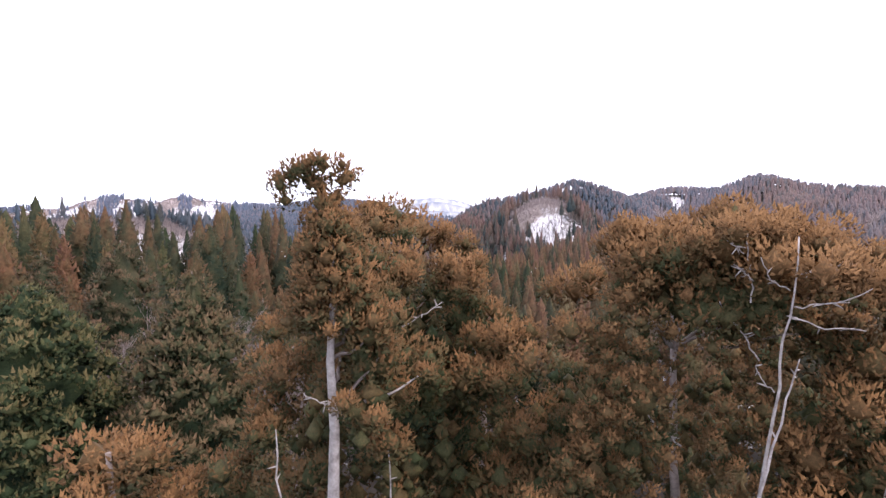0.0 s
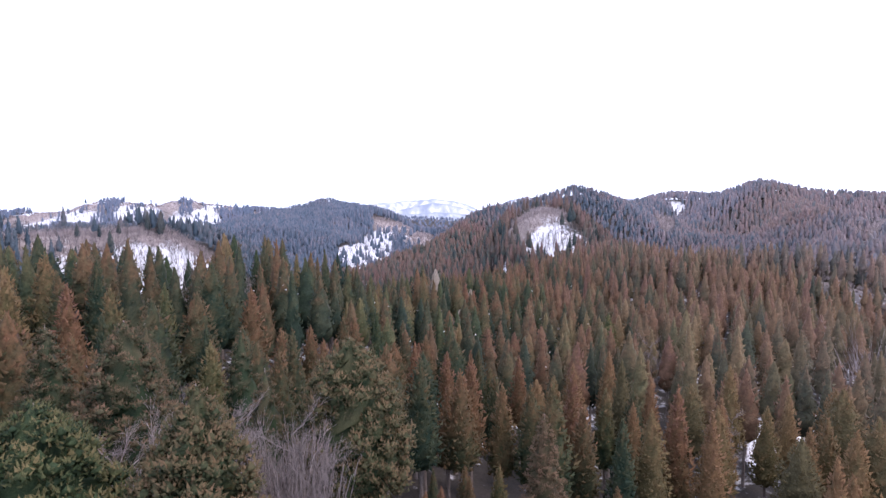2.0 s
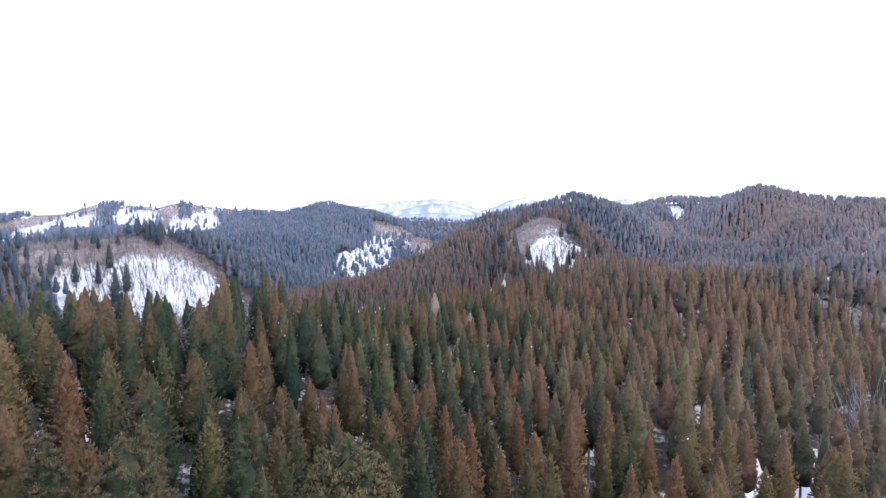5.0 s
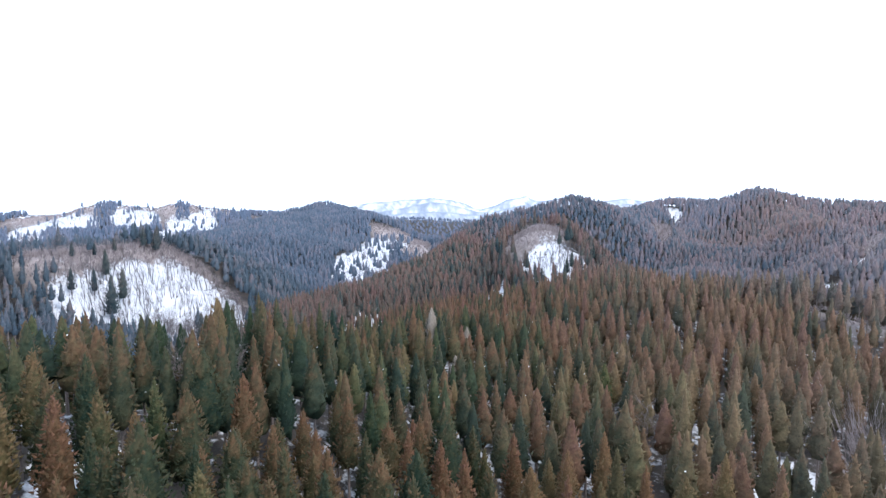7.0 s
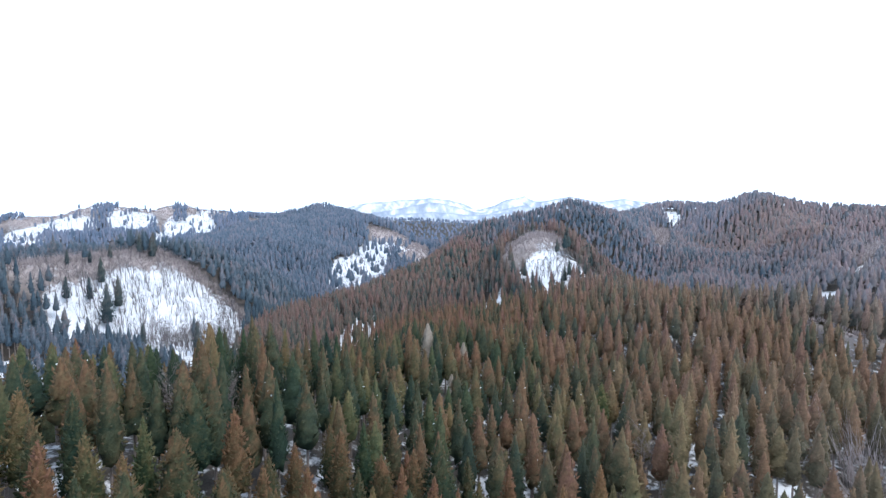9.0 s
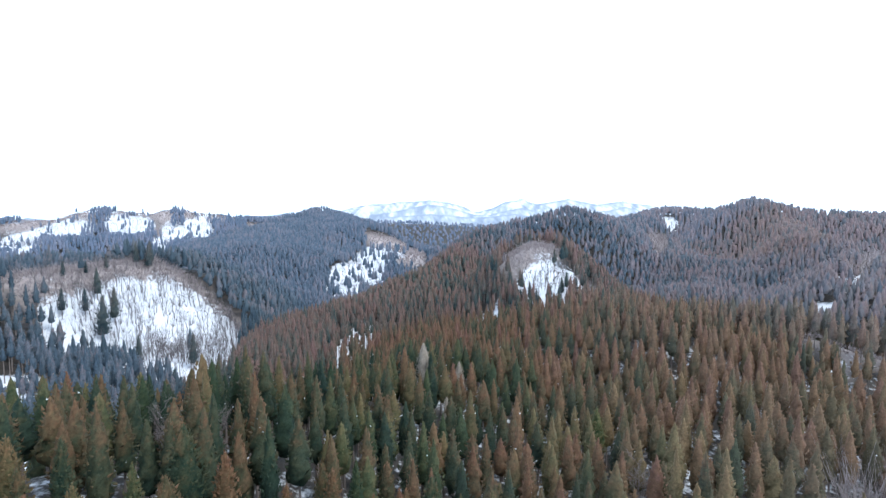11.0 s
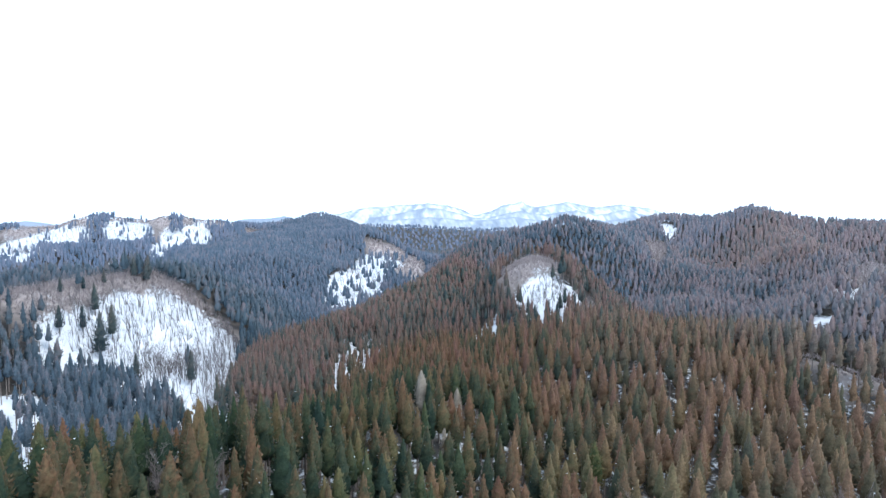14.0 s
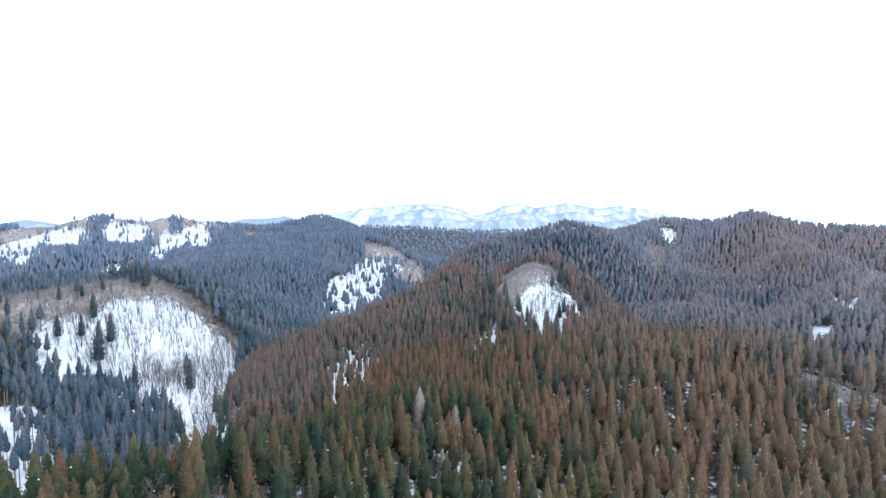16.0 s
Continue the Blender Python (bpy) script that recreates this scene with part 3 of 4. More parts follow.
# ---- distant alpine range ----
def build_mountains():
    """Ridges one behind the other; snow faces between wooded ribs, haze-blue woods on the low hills."""
    ridges = [          # depth, breadth, how wooded, crest (x, height)
        (4620, 460, 0.0, [(-1050, -40), (-990, 60), (-850, 66), (-740, 100), (-590, 124), (-450, 128), (-350, 144), (-200, 148), (-80, 160), (90, 140), (210, 110), (310, 62), (350, 58), (480, 92), (580, 144),
                          (680, 158), (754, 180), (800, 148), (880, 128), (1000, 148), (1150, 174), (1270, 152), (1400, 124), (1500, 138), (1630, 154), (1720, 138), (1920, 114), (2020, 74), (2220, 40), (2500, -40)]),
        (4330, 230, 0.1, [(-700, -40), (-560, 30), (-400, 52), (-250, 84), (-90, 118), (20, 108), (150, 78), (300, 34), (420, 30), (560, 66), (690, 92), (780, 70), (900, 60), (1040, 84), (1160, 96), (1300, 60), (1420, 70), (1560, 102), (1680, 66), (1900, 30), (2100, -40)]),
        (4080, 200, 0.35, [(-620, -40), (-430, 12), (-250, 26), (-60, 40), (100, 28), (260, 10), (420, 22), (600, 44), (760, 20), (920, 10), (1100, 30), (1320, 12), (1500, 34), (1700, 8), (1900, -40)]),
        (4400, 260, 1.0, [(-3900, -60), (-3560, -20), (-3420, 2), (-3300, -14), (-3100, -50), (-1820, -40), (-1640, 16), (-1500, 22), (-1380, 26), (-1280, 46), (-1190, 20), (-1080, -8), (-960, -40)]),
    ]
    x, y = np.linspace(-3900, 2500, 620), np.linspace(3700, 4850, 74)
    X, Y = np.meshgrid(x, y)
    Z, woods = np.full(X.shape, -70.0), np.zeros(X.shape)
    for k, (depth, breadth, dark, crest) in enumerate(ridges):
        d = (Y - depth - 30 * ripple(X, Y, 420, 60 + k)) / breadth
        gully = np.abs(ripple(X + 0.35 * (depth - Y), Y * 0.15, 150, 70 + k)) + 0.5 * np.abs(ripple(X - 0.3 * (depth - Y), Y * 0.2, 62, 80 + k))
        rise = np.interp(X, *np.array(crest, float).T) + 1.4 * ripple(X, Y * 0, 60, 90 + k) + 70
        h = -70 + rise * np.maximum(1 - np.abs(d) ** 1.25, 0) - 20 * gully * np.clip(-d * 2.2, 0, 1) * np.clip(rise / 120, 0, 1)
        # w also darkens a thin band along each crest line
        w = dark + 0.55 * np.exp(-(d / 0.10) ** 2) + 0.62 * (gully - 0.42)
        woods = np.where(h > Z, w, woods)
        Z = np.maximum(Z, h)
    nr, na = X.shape
    i, j = np.meshgrid(np.arange(nr - 1), np.arange(na - 1), indexing="ij")
    p = (i * na + j).ravel()
    tris = np.concatenate([np.stack([p, p + 1, p + na], -1), np.stack([p + 1, p + na + 1, p + na], -1)])
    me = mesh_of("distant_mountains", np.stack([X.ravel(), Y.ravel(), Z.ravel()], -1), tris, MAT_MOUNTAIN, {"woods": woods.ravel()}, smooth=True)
    tagged(new("distant_mountains", me), "pale blue snow-covered mountain range far away", "mountains", kind="structure")


build_mountains()

# ---- single cedars: the ones that stand apart, then the rows below the camera ----
placed = []           # (x, y, clearance) of every single tree


def cedar(x, y, top, crown, trunk, label, turn, size, height, group="cedars on the near slope", name="cedar_tree"):
    t = thing(name, x, y, top - height * size, label, "tree", group, turn, size)
    part("trunk", trunk, t)
    part("crown", crown, t)
    placed.append((x, y, 3.0 * size))
    return t


TRUNK = trunk_mesh("cedar_trunk", 24, 0.32, 5)


def bough_crown(name, h, r, length, blunt, seed, tone, gold=0.0, boughs=420, each=30, pale=0.0):
    """A near crown: a dark inner spire under separate rounded boughs, each bristling with plumes."""
    rng = np.random.RandomState(seed)
    heap = Heap()
    # inner spire and short-reaching boughs get a darker tone in place of shade
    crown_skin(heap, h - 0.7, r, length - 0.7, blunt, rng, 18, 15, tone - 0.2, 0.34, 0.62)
    u = ((np.arange(boughs) + rng.uniform(0, 1, boughs)) / boughs) ** 0.62
    a = np.arange(boughs) * 2.39996 + rng.uniform(-0.7, 0.7, boughs)
    reach = np.where(rng.uniform(size=boughs) < 0.4, rng.uniform(0.60, 0.8, boughs), rng.uniform(0.82, 1.04, boughs))
    rad = r * outline(u, blunt) * reach
    c = np.stack([rad * np.cos(a), rad * np.sin(a), h - 0.3 - (length - 0.3) * u - 0.3 * reach], -1)
    size = rng.uniform(0.42, 0.86, boughs) * np.interp(u, [0, 0.2], [0.5, 1.0]) * r / 4.3
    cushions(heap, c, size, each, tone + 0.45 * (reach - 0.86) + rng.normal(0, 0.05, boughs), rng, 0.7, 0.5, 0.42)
    v, f, t = heap.arrays()
    return mesh_of(name, v, f, MAT_OLIVE, {"tone": t, "haze_tint": np.zeros(len(t)), "pale": np.full(len(t), pale), "gold": np.full(len(t), gold)}, normals=heap.normals(rng), even=0.7)


def special_cedars():
    def make(x, y, top, r, length, blunt, seed, tone, label, gold=0.0, boughs=360, each=30):
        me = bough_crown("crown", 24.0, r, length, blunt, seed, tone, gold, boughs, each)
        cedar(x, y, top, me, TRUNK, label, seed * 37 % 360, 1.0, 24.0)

    make(-22.2, 27.5, 20.9, 5.0, 15, 3.0, 1, 0.35, "fresh green broad-crowned cedar at the slope edge", 0.8, 720, 34)
    make(-25.5, 41.0, 22.6, 4.2, 14, 2.2, 2, 0.56, "grey-brown rounded cedar behind bare trees", 0.0, 420)
    make(-14.1, 29.0, 21.4, 5.0, 15, 1.6, 3, 0.56, "olive-brown cedar with thin grey-twigged crown", 0.25, 560, 32)
    make(-8.7, 47.5, 19.6, 5.8, 15, 2.3, 4, 0.54, "big dome-crowned olive-brown old cedar", 0.3, 520)
    make(-31.0, 30.0, 22.2, 3.8, 15, 1.6, 6, 0.54, "bronze-tipped green cedar beside broad green one", 0.1)
    make(9.8, 50.0, 11.3, 2.7, 14, 1.5, 7, 0.80, "orange-bronze pointed cedar below the crest")
    make(-34.5, 44.5, 21.6, 3.4, 15, 1.5, 8, 0.54, "bronze and green pointed cedar on the slope")
    make(-16.5, 47.0, 16.9, 2.7, 13, 1.7, 9, 0.56, "small rounded brown cedar beside bare trees", 0.0, 200)
    make(-21.0, 53.0, 19.0, 2.8, 14, 1.5, 12, 0.46, "slim green-brown cedar behind a rounded one", 0.0, 200)
    make(-13.0, 53.5, 15.8, 2.6, 13, 1.6, 13, 0.46, "small olive cedar beside the dome-crowned one", 0.6, 200)
    make(-29.0, 50.0, 20.5, 3.0, 15, 1.5, 14, 0.64, "bronze slender cedar behind a rounded one", 0.0, 240)
    make(-38.0, 37.0, 22.8, 3.5, 15, 1.6, 15, 0.42, "tall green-brown cedar on the slope shoulder")
    make(48.0, 150.5, 1.6, 3.6, 14, 1.8, 10, 0.60, "golden-yellow cedar among bronze neighbours", 0.9, 200, 14)
    make(11.0, 151.5, 1.6, 2.9, 14, 1.5, 11, 1.06, "purple-brown cedar among olive neighbours", 0.0, 200, 14)


special_cedars()


def generic_crowns(count, size, rings, sides, seed, pale=0.0):
    made = []
    for k in range(6):
        blunt = (1.25, 1.4, 1.75, 1.2, 1.35, 1.15)[k]
        r = (2.6, 2.8, 3.3, 2.35, 2.7, 2.5)[k]
        made.append(cedar_mesh("crown", 24, r, (15, 14, 13, 15.5, 14, 16)[k], blunt, seed + k, count, size, (0.62, 0.52, 0.46, 0.72, 0.58, 0.38)[k], MAT_TREE, rings, sides, 0.24, 0.76, pale=pale, clump=0.9))
    return made


CROWN_NEAR = generic_crowns(1300, 0.6, 18, 14, 100)
CROWN_MID = generic_crowns(480, 0.95, 14, 11, 200)
# crowns for the hazy east side, the veil painted in as paler tan
CROWN_PALE = generic_crowns(700, 0.8, 14, 11, 300, 0.22)
CROWN_WORDS = ("bronze pointed cedar, dense needle crown", "olive-brown cedar with a rounded tip", "green-brown cedar with a broad blunt crown",
               "reddish bronze slender cedar", "brown cedar with greener lower boughs", "dark green spire-shaped cedar")


def scatter(r0, r1, cell, seed, half=47.0):
    """Jittered planting places between two radii, in front of the start."""
    rng = np.random.RandomState(seed)
    g = np.arange(-r1, r1, cell)
    X, Y = np.meshgrid(g, np.arange(-20, r1, cell * 0.9))
    X = X + cell * 0.5 * (np.arange(X.shape[0]) % 2)[:, None]
    x = (X + rng.uniform(-0.36, 0.36, X.shape) * cell).ravel()
    y = (Y + rng.uniform(-0.36, 0.36, X.shape) * cell).ravel()
    d, a = np.hypot(x, y), np.degrees(np.arctan2(np.abs(x), y))
    keep = (d >= r0) & (d < r1) & (a < half)
    x, y = x[keep], y[keep]
    dense = np.ones(len(x))
    dense[in_any(x, y, THIN)] = 0.42
    dense[inside(x, y, THIN["west_hollow"]) | inside(x, y, THIN["spur_side"])] = 0.72
    brow = in_any(x, y, BROW)
    dense[brow] = np.where(np.hypot(x, y) < 250, 0.04, np.where(y > 900, 0.005, 0.006))[brow]
    snow = in_any(x, y, SNOW)
    dense[snow] = np.where(np.hypot(x, y) < 180, 0.0, np.where((x > 200) & (y < 1000), np.where(y < 480, 0.2, 0.82), np.where((x > 30) & (y < 480), np.where(y < 352, 0.3, 0.06), np.where(np.hypot(x, y) < 480, 0.004, np.where(y > 780, 0.07, 0.25)))))[snow]
    d = np.hypot(x, y)
    apron = {k: v for k, v in {**SNOW, **BROW}.items() if k not in ("slope", "slope_top", "stream", "bank", "dell")}
    near_side = in_any(x * (1 + 17 / d), y * (1 + 17 / d), apron, 3.0) & (d > 135)
    dense[near_side] = np.minimum(dense[near_side], 0.16)
    for reach in (34, 50):
        dense[in_any(x * (1 + reach / d), y * (1 + reach / d), {"track": BROW["track"]}, 3.0)] = 0.12
    dense[in_any(x, y, CLUMP)] = 0.9
    far = np.hypot(x, y) > 430                   # the lee slopes of the back hills carry an open wood
    lee = (ground(x * 1.03, y * 1.03) < ground(x, y) - 3) & far
    dense[lee] *= 0.35
    ok = rng.uniform(size=len(x)) < dense
    return x[ok], y[ok], rng


# how bronze each hill's stands are, then haze painted in: blue tint, pale veil
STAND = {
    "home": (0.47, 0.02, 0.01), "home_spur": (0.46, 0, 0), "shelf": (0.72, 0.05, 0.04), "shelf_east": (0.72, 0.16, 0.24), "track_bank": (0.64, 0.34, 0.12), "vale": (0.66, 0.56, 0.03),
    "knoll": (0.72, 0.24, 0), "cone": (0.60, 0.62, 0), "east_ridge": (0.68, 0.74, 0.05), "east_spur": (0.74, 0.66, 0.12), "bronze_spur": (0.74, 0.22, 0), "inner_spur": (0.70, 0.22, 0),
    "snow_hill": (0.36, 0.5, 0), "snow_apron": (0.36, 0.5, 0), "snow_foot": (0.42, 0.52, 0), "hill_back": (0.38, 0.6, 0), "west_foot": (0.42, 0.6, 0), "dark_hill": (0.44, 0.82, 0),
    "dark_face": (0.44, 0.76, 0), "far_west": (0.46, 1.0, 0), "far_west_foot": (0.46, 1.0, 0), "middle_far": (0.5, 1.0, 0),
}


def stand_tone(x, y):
    """The stands' colour and painted haze at a place, blended from hill to hill."""
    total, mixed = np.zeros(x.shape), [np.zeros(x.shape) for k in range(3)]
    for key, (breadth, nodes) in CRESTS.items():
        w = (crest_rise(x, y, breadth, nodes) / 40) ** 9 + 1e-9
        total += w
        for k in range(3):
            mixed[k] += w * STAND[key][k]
    tone, haze_tint, pale = (m / total for m in mixed)
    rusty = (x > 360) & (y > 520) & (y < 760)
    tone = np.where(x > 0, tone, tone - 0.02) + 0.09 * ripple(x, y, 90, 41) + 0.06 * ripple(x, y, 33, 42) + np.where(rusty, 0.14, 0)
    east = np.clip((x - 35) / 60, 0, 1) * (np.hypot(x, y) < 330)       # veil of haze on the east shelf, painted into the needle colour
    return tone, np.where(rusty, haze_tint * 0.75, haze_tint) + 0.05 * east, pale + 0.14 * east


def near_trees():
    x, y, rng = scatter(13.0, 100.0, 6.9, 61, 52.0)
    for px, py in zip(x, y):
        d = math.hypot(px, py)
        if any((px - a) ** 2 + (py - b) ** 2 < (c + 1.2) ** 2 for a, b, c in placed):
            continue
        if any((px - a) ** 2 + (py - b) ** 2 < 4.0 for a, b in BARE_SPOTS):
            continue
        if inside(np.array([px]), np.array([py]), HOLLOW)[0]:
            continue
        size = rng.uniform(0.82, 1.06) if px > -35 else rng.uniform(0.92, 1.16)
        z = ground_at(px, py)
        if -30 < px <= -12 and d < 66:
            size = min(size, (17.5 + rng.uniform(-2, 2) - z) / 24)
        if px <= -30:
            size = min(size, (27.0 + rng.uniform(-3.5, 1.2) - 0.2 * max(py - 92, 0) - z) / 24)
        if d < 27 or (px > -12 and d < 62):
            size = min(size, (22.5 - 0.36 * d + rng.uniform(-1.5, 0.5) - z) / 24)
        if size < 0.42:
            continue
        k = rng.randint(6) if px > -12 else rng.choice([0, 1, 2, 4, 5], p=[0.12, 0.22, 0.22, 0.14, 0.30])
        cedar(px, py, z + 24 * size, (CROWN_PALE if px > 22 + rng.uniform(-12, 12) else CROWN_NEAR if d < 58 else CROWN_MID)[k], TRUNK, CROWN_WORDS[k], rng.uniform(0, 360), size, 24)


HOLLOW = [(-40, 14), (0, 14), (-3, 42), (-14, 43), (-34, 44), (-42, 34)]
BARE_SPOTS = [(-19.5, 33.0), (-15.5, 37.0), (-11.0, 38.5), (-8.0, 41.0), (-17.0, 40.0), (43.0, 77.0), (-22.5, 34.5)]
for x, y in ((49.5, 122.0), (-35.5, 133.0), (-42.5, 109.0), (-54.0, 109.0)):          # room round the leafless trees
    placed += [(x * s, y * s, 3.0) for s in (1.0, 0.97, 0.94)]
near_trees()
DRY = [(-3.0, 187.5, 10.5, 2.7, 15), (9.9, 191.4, 2.6, 2.0, 12), (4.9, 160.1, 0.8, 1.8, 12), (61.2, 224.4, -4.0, 1.9, 12), (108.8, 271.5, 10.0, 3.0, 13)]      # x, y, top, crown
for x, y, *rest in DRY:
    placed += [(x * s, y * s, 3.0) for s in (1.0, 0.97, 0.94)]


# ---- the further woods, one body each ----
def wood(name, label, r0, r1, cell, seed, kind, material=None):
    x, y, rng = scatter(r0, r1, cell, seed)
    if kind == "near":
        for a, b, c in placed:
            far_enough = (x - a) ** 2 + (y - b) ** 2 > 9.0
            x, y = x[far_enough], y[far_enough]
    z = ground(x, y)
    tone, haze_tint, pale = stand_tone(x, y)
    n = len(x)
    pick, turn = rng.randint(0, 8, n), rng.uniform(0, 2 * math.pi, n)
    tone = tone + (rng.normal(0, 0.07, n) + rng.choice([-0.32, -0.12, 0.04, 0.14, 0.28], n, p=[0.24, 0.24, 0.26, 0.18, 0.08])) * (1 - 0.2 * haze_tint) * np.where(x < 0, 0.7, 1)
    tall = {"near": rng.uniform(0.74, 1.06, n), "mid": rng.uniform(0.78, 1.02, n), "back": rng.uniform(0.8, 1.0, n), "far": rng.uniform(0.86, 0.98, n)}[kind]
    tall = tall * np.interp(np.hypot(x, y), [180, 300, 450, 700], [1.0, 0.92, 0.84, 0.68])
    if kind == "near":
        tall = np.where((x < -25) & (y < 175), np.minimum(tall + 0.10, (27.4 + rng.uniform(-3.5, 1.0, n) - np.where(x < -50, 0.25 * np.maximum(y - 95, 0), 0) - 0.5 * np.clip(-79 - x, 0, 40) - z) / 24), tall)
        tall = np.maximum(tall, 0.5)
    wide = rng.uniform(0.8, 1.15, n) * np.clip(cell / 6.2, 0.85, 2.2) * {"near": 0.78, "mid": 0.86, "back": 1.0, "far": 1.12}[kind]
    thin = in_any(x, y, {k: THIN[k] for k in ("west_hollow", "spur_side", "knoll_low")}, 9.0)
    wide = np.where(thin, 0.72, 1.0) * wide
    V, N, Gd, Fc, Tn, Cl, Pl, at = [], [], [], [], [], [], [], 0
    for k in range(8):
        heap, prng = Heap(), np.random.RandomState(seed + k)
        r, length, blunt = prng.uniform(2.9, 3.6), prng.uniform(13, 16), prng.uniform(1.1, 1.55)
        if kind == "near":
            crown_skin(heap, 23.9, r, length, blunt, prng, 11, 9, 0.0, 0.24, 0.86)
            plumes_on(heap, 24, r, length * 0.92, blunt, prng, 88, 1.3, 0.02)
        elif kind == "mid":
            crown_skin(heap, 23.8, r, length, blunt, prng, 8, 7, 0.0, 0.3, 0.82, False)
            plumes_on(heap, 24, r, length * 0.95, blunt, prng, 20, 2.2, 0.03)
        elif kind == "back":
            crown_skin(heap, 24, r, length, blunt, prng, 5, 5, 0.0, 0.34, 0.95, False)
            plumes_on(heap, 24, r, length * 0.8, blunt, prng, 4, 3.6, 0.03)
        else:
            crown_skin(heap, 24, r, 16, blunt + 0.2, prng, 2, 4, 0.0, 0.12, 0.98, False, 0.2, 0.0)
        v, f, t = heap.arrays()
        m = np.nonzero(pick == k)[0]
        c, s = np.cos(turn[m])[:, None], np.sin(turn[m])[:, None]
        w = wide[m][:, None]
        lift = np.where(thin[m], 0.62, 1.0)[:, None]
        P = np.stack([(v[:, 0] * c - v[:, 1] * s) * w + x[m][:, None], (v[:, 0] * s + v[:, 1] * c) * w + y[m][:, None], (24 - (24 - v[:, 2]) * lift) * tall[m][:, None] + z[m][:, None]], -1)
        nv = soft_normals(v, prng)
        Gd.append(np.repeat(np.clip(rng.uniform(-1.0, 0.9, len(m)), 0, 0.8) * np.interp(np.hypot(x[m], y[m]), [150, 260], [1, 0.25]), len(v)))
        N.append(np.stack([nv[:, 0] * c - nv[:, 1] * s, nv[:, 0] * s + nv[:, 1] * c, np.broadcast_to(nv[:, 2], P.shape[:2])], -1).reshape(-1, 3))
        V.append(P.reshape(-1, 3))
        Fc.append((f[None] + (at + np.arange(len(m)) * len(v))[:, None, None]).reshape(-1, 3))
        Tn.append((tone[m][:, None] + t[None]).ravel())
        Cl.append(np.repeat(haze_tint[m], len(v)))
        Pl.append(np.repeat(pale[m] * rng.uniform(0.5, 1.5, len(m)), len(v)))
        at += len(m) * len(v)
    me = mesh_of(name, np.concatenate(V), np.concatenate(Fc), material or MAT_WOOD, {"tone": np.concatenate(Tn), "haze_tint": np.concatenate(Cl), "pale": np.concatenate(Pl), "gold": np.concatenate(Gd)}, normals=np.concatenate(N), even={"near": 0.3, "mid": 0.4, "back": 0.72, "far": 0.88}[kind])
    tagged(new(name, me), label, "forest", kind="stuff")
    return x, y, z, tall


def wood_trunks(name, x, y, z, tall):
    """Stems under the nearer wood, where gaps show them."""
    sides, n = 4, len(x)
    ang = np.arange(sides) * math.pi / 2
    ring = np.stack([np.cos(ang), np.sin(ang), 0 * ang], -1)
    lo = np.stack([x, y, z - 0.8], -1)[:, None] + ring[None] * 0.34
    hi = np.stack([x, y, z + 15 * tall], -1)[:, None] + ring[None] * 0.18
    v = np.concatenate([lo, hi], 1).reshape(-1, 3)
    f = []
    for j in range(sides):
        k = (j + 1) % sides
        f += [(j, k, sides + k), (j, sides + k, sides + j)]
    tris = (np.array(f)[None] + (np.arange(n) * 2 * sides)[:, None, None]).reshape(-1, 3)
    tagged(new(name, mesh_of(name, v, tris, MAT_BARK)), "brown stems of the cedar wood", "tree trunks", kind="stuff")


a = wood("cedar_wood", "bronze and olive cedar wood over rolling ground", 100, 255, 6.5, 71, "near")
b = wood("cedar_hillside", "bronze and dark green cedars covering the hillsides", 255, 430, 5.5, 81, "mid")
wood("upper_cedar_woods", "bronze and green cedars on the middle hills, tinted with blue haze", 430, 700, 5.6, 85, "back", MAT_FAR)
wood("far_cedar_woods", "dark green cedar woods on the far hills, tinted with blue haze", 700, 1450, 6.2, 91, "far", MAT_FAR)
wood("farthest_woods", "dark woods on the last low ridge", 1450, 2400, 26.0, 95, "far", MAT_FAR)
wood_trunks("cedar_wood_stems", *[np.concatenate([p, q]) for p, q in zip(a, b)])


# ---- last snow caught on boughs and stumps ----
def snow_dabs(x, y, z, tall):
    rng = np.random.RandomState(53)
    pick = rng.choice(len(x), 620, p=np.where(x < 60, 3.0, 1.0) / np.where(x < 60, 3.0, 1.0).sum())
    a, u = rng.uniform(0, 2 * math.pi, 620), rng.uniform(0.25, 0.95, 620)
    rad = 3.2 * outline(u, 1.6) * rng.uniform(0.85, 1.0, 620)
    c = np.stack([x[pick] + rad * np.cos(a), y[pick] + rad * np.sin(a), z[pick] + (24 - 14 * u) * tall[pick]], -1)
    heap = Heap()
    lumps_at(heap, c, rng.uniform(0.08, 0.22, 620), 0.5, rng, 0.6)
    tagged(new("snow_dabs", mesh_of("snow_dabs", *heap.arrays()[:2], MAT_SNOW)), "small white dabs of snow caught on cedar boughs", "snow", kind="stuff")


snow_dabs(*a)


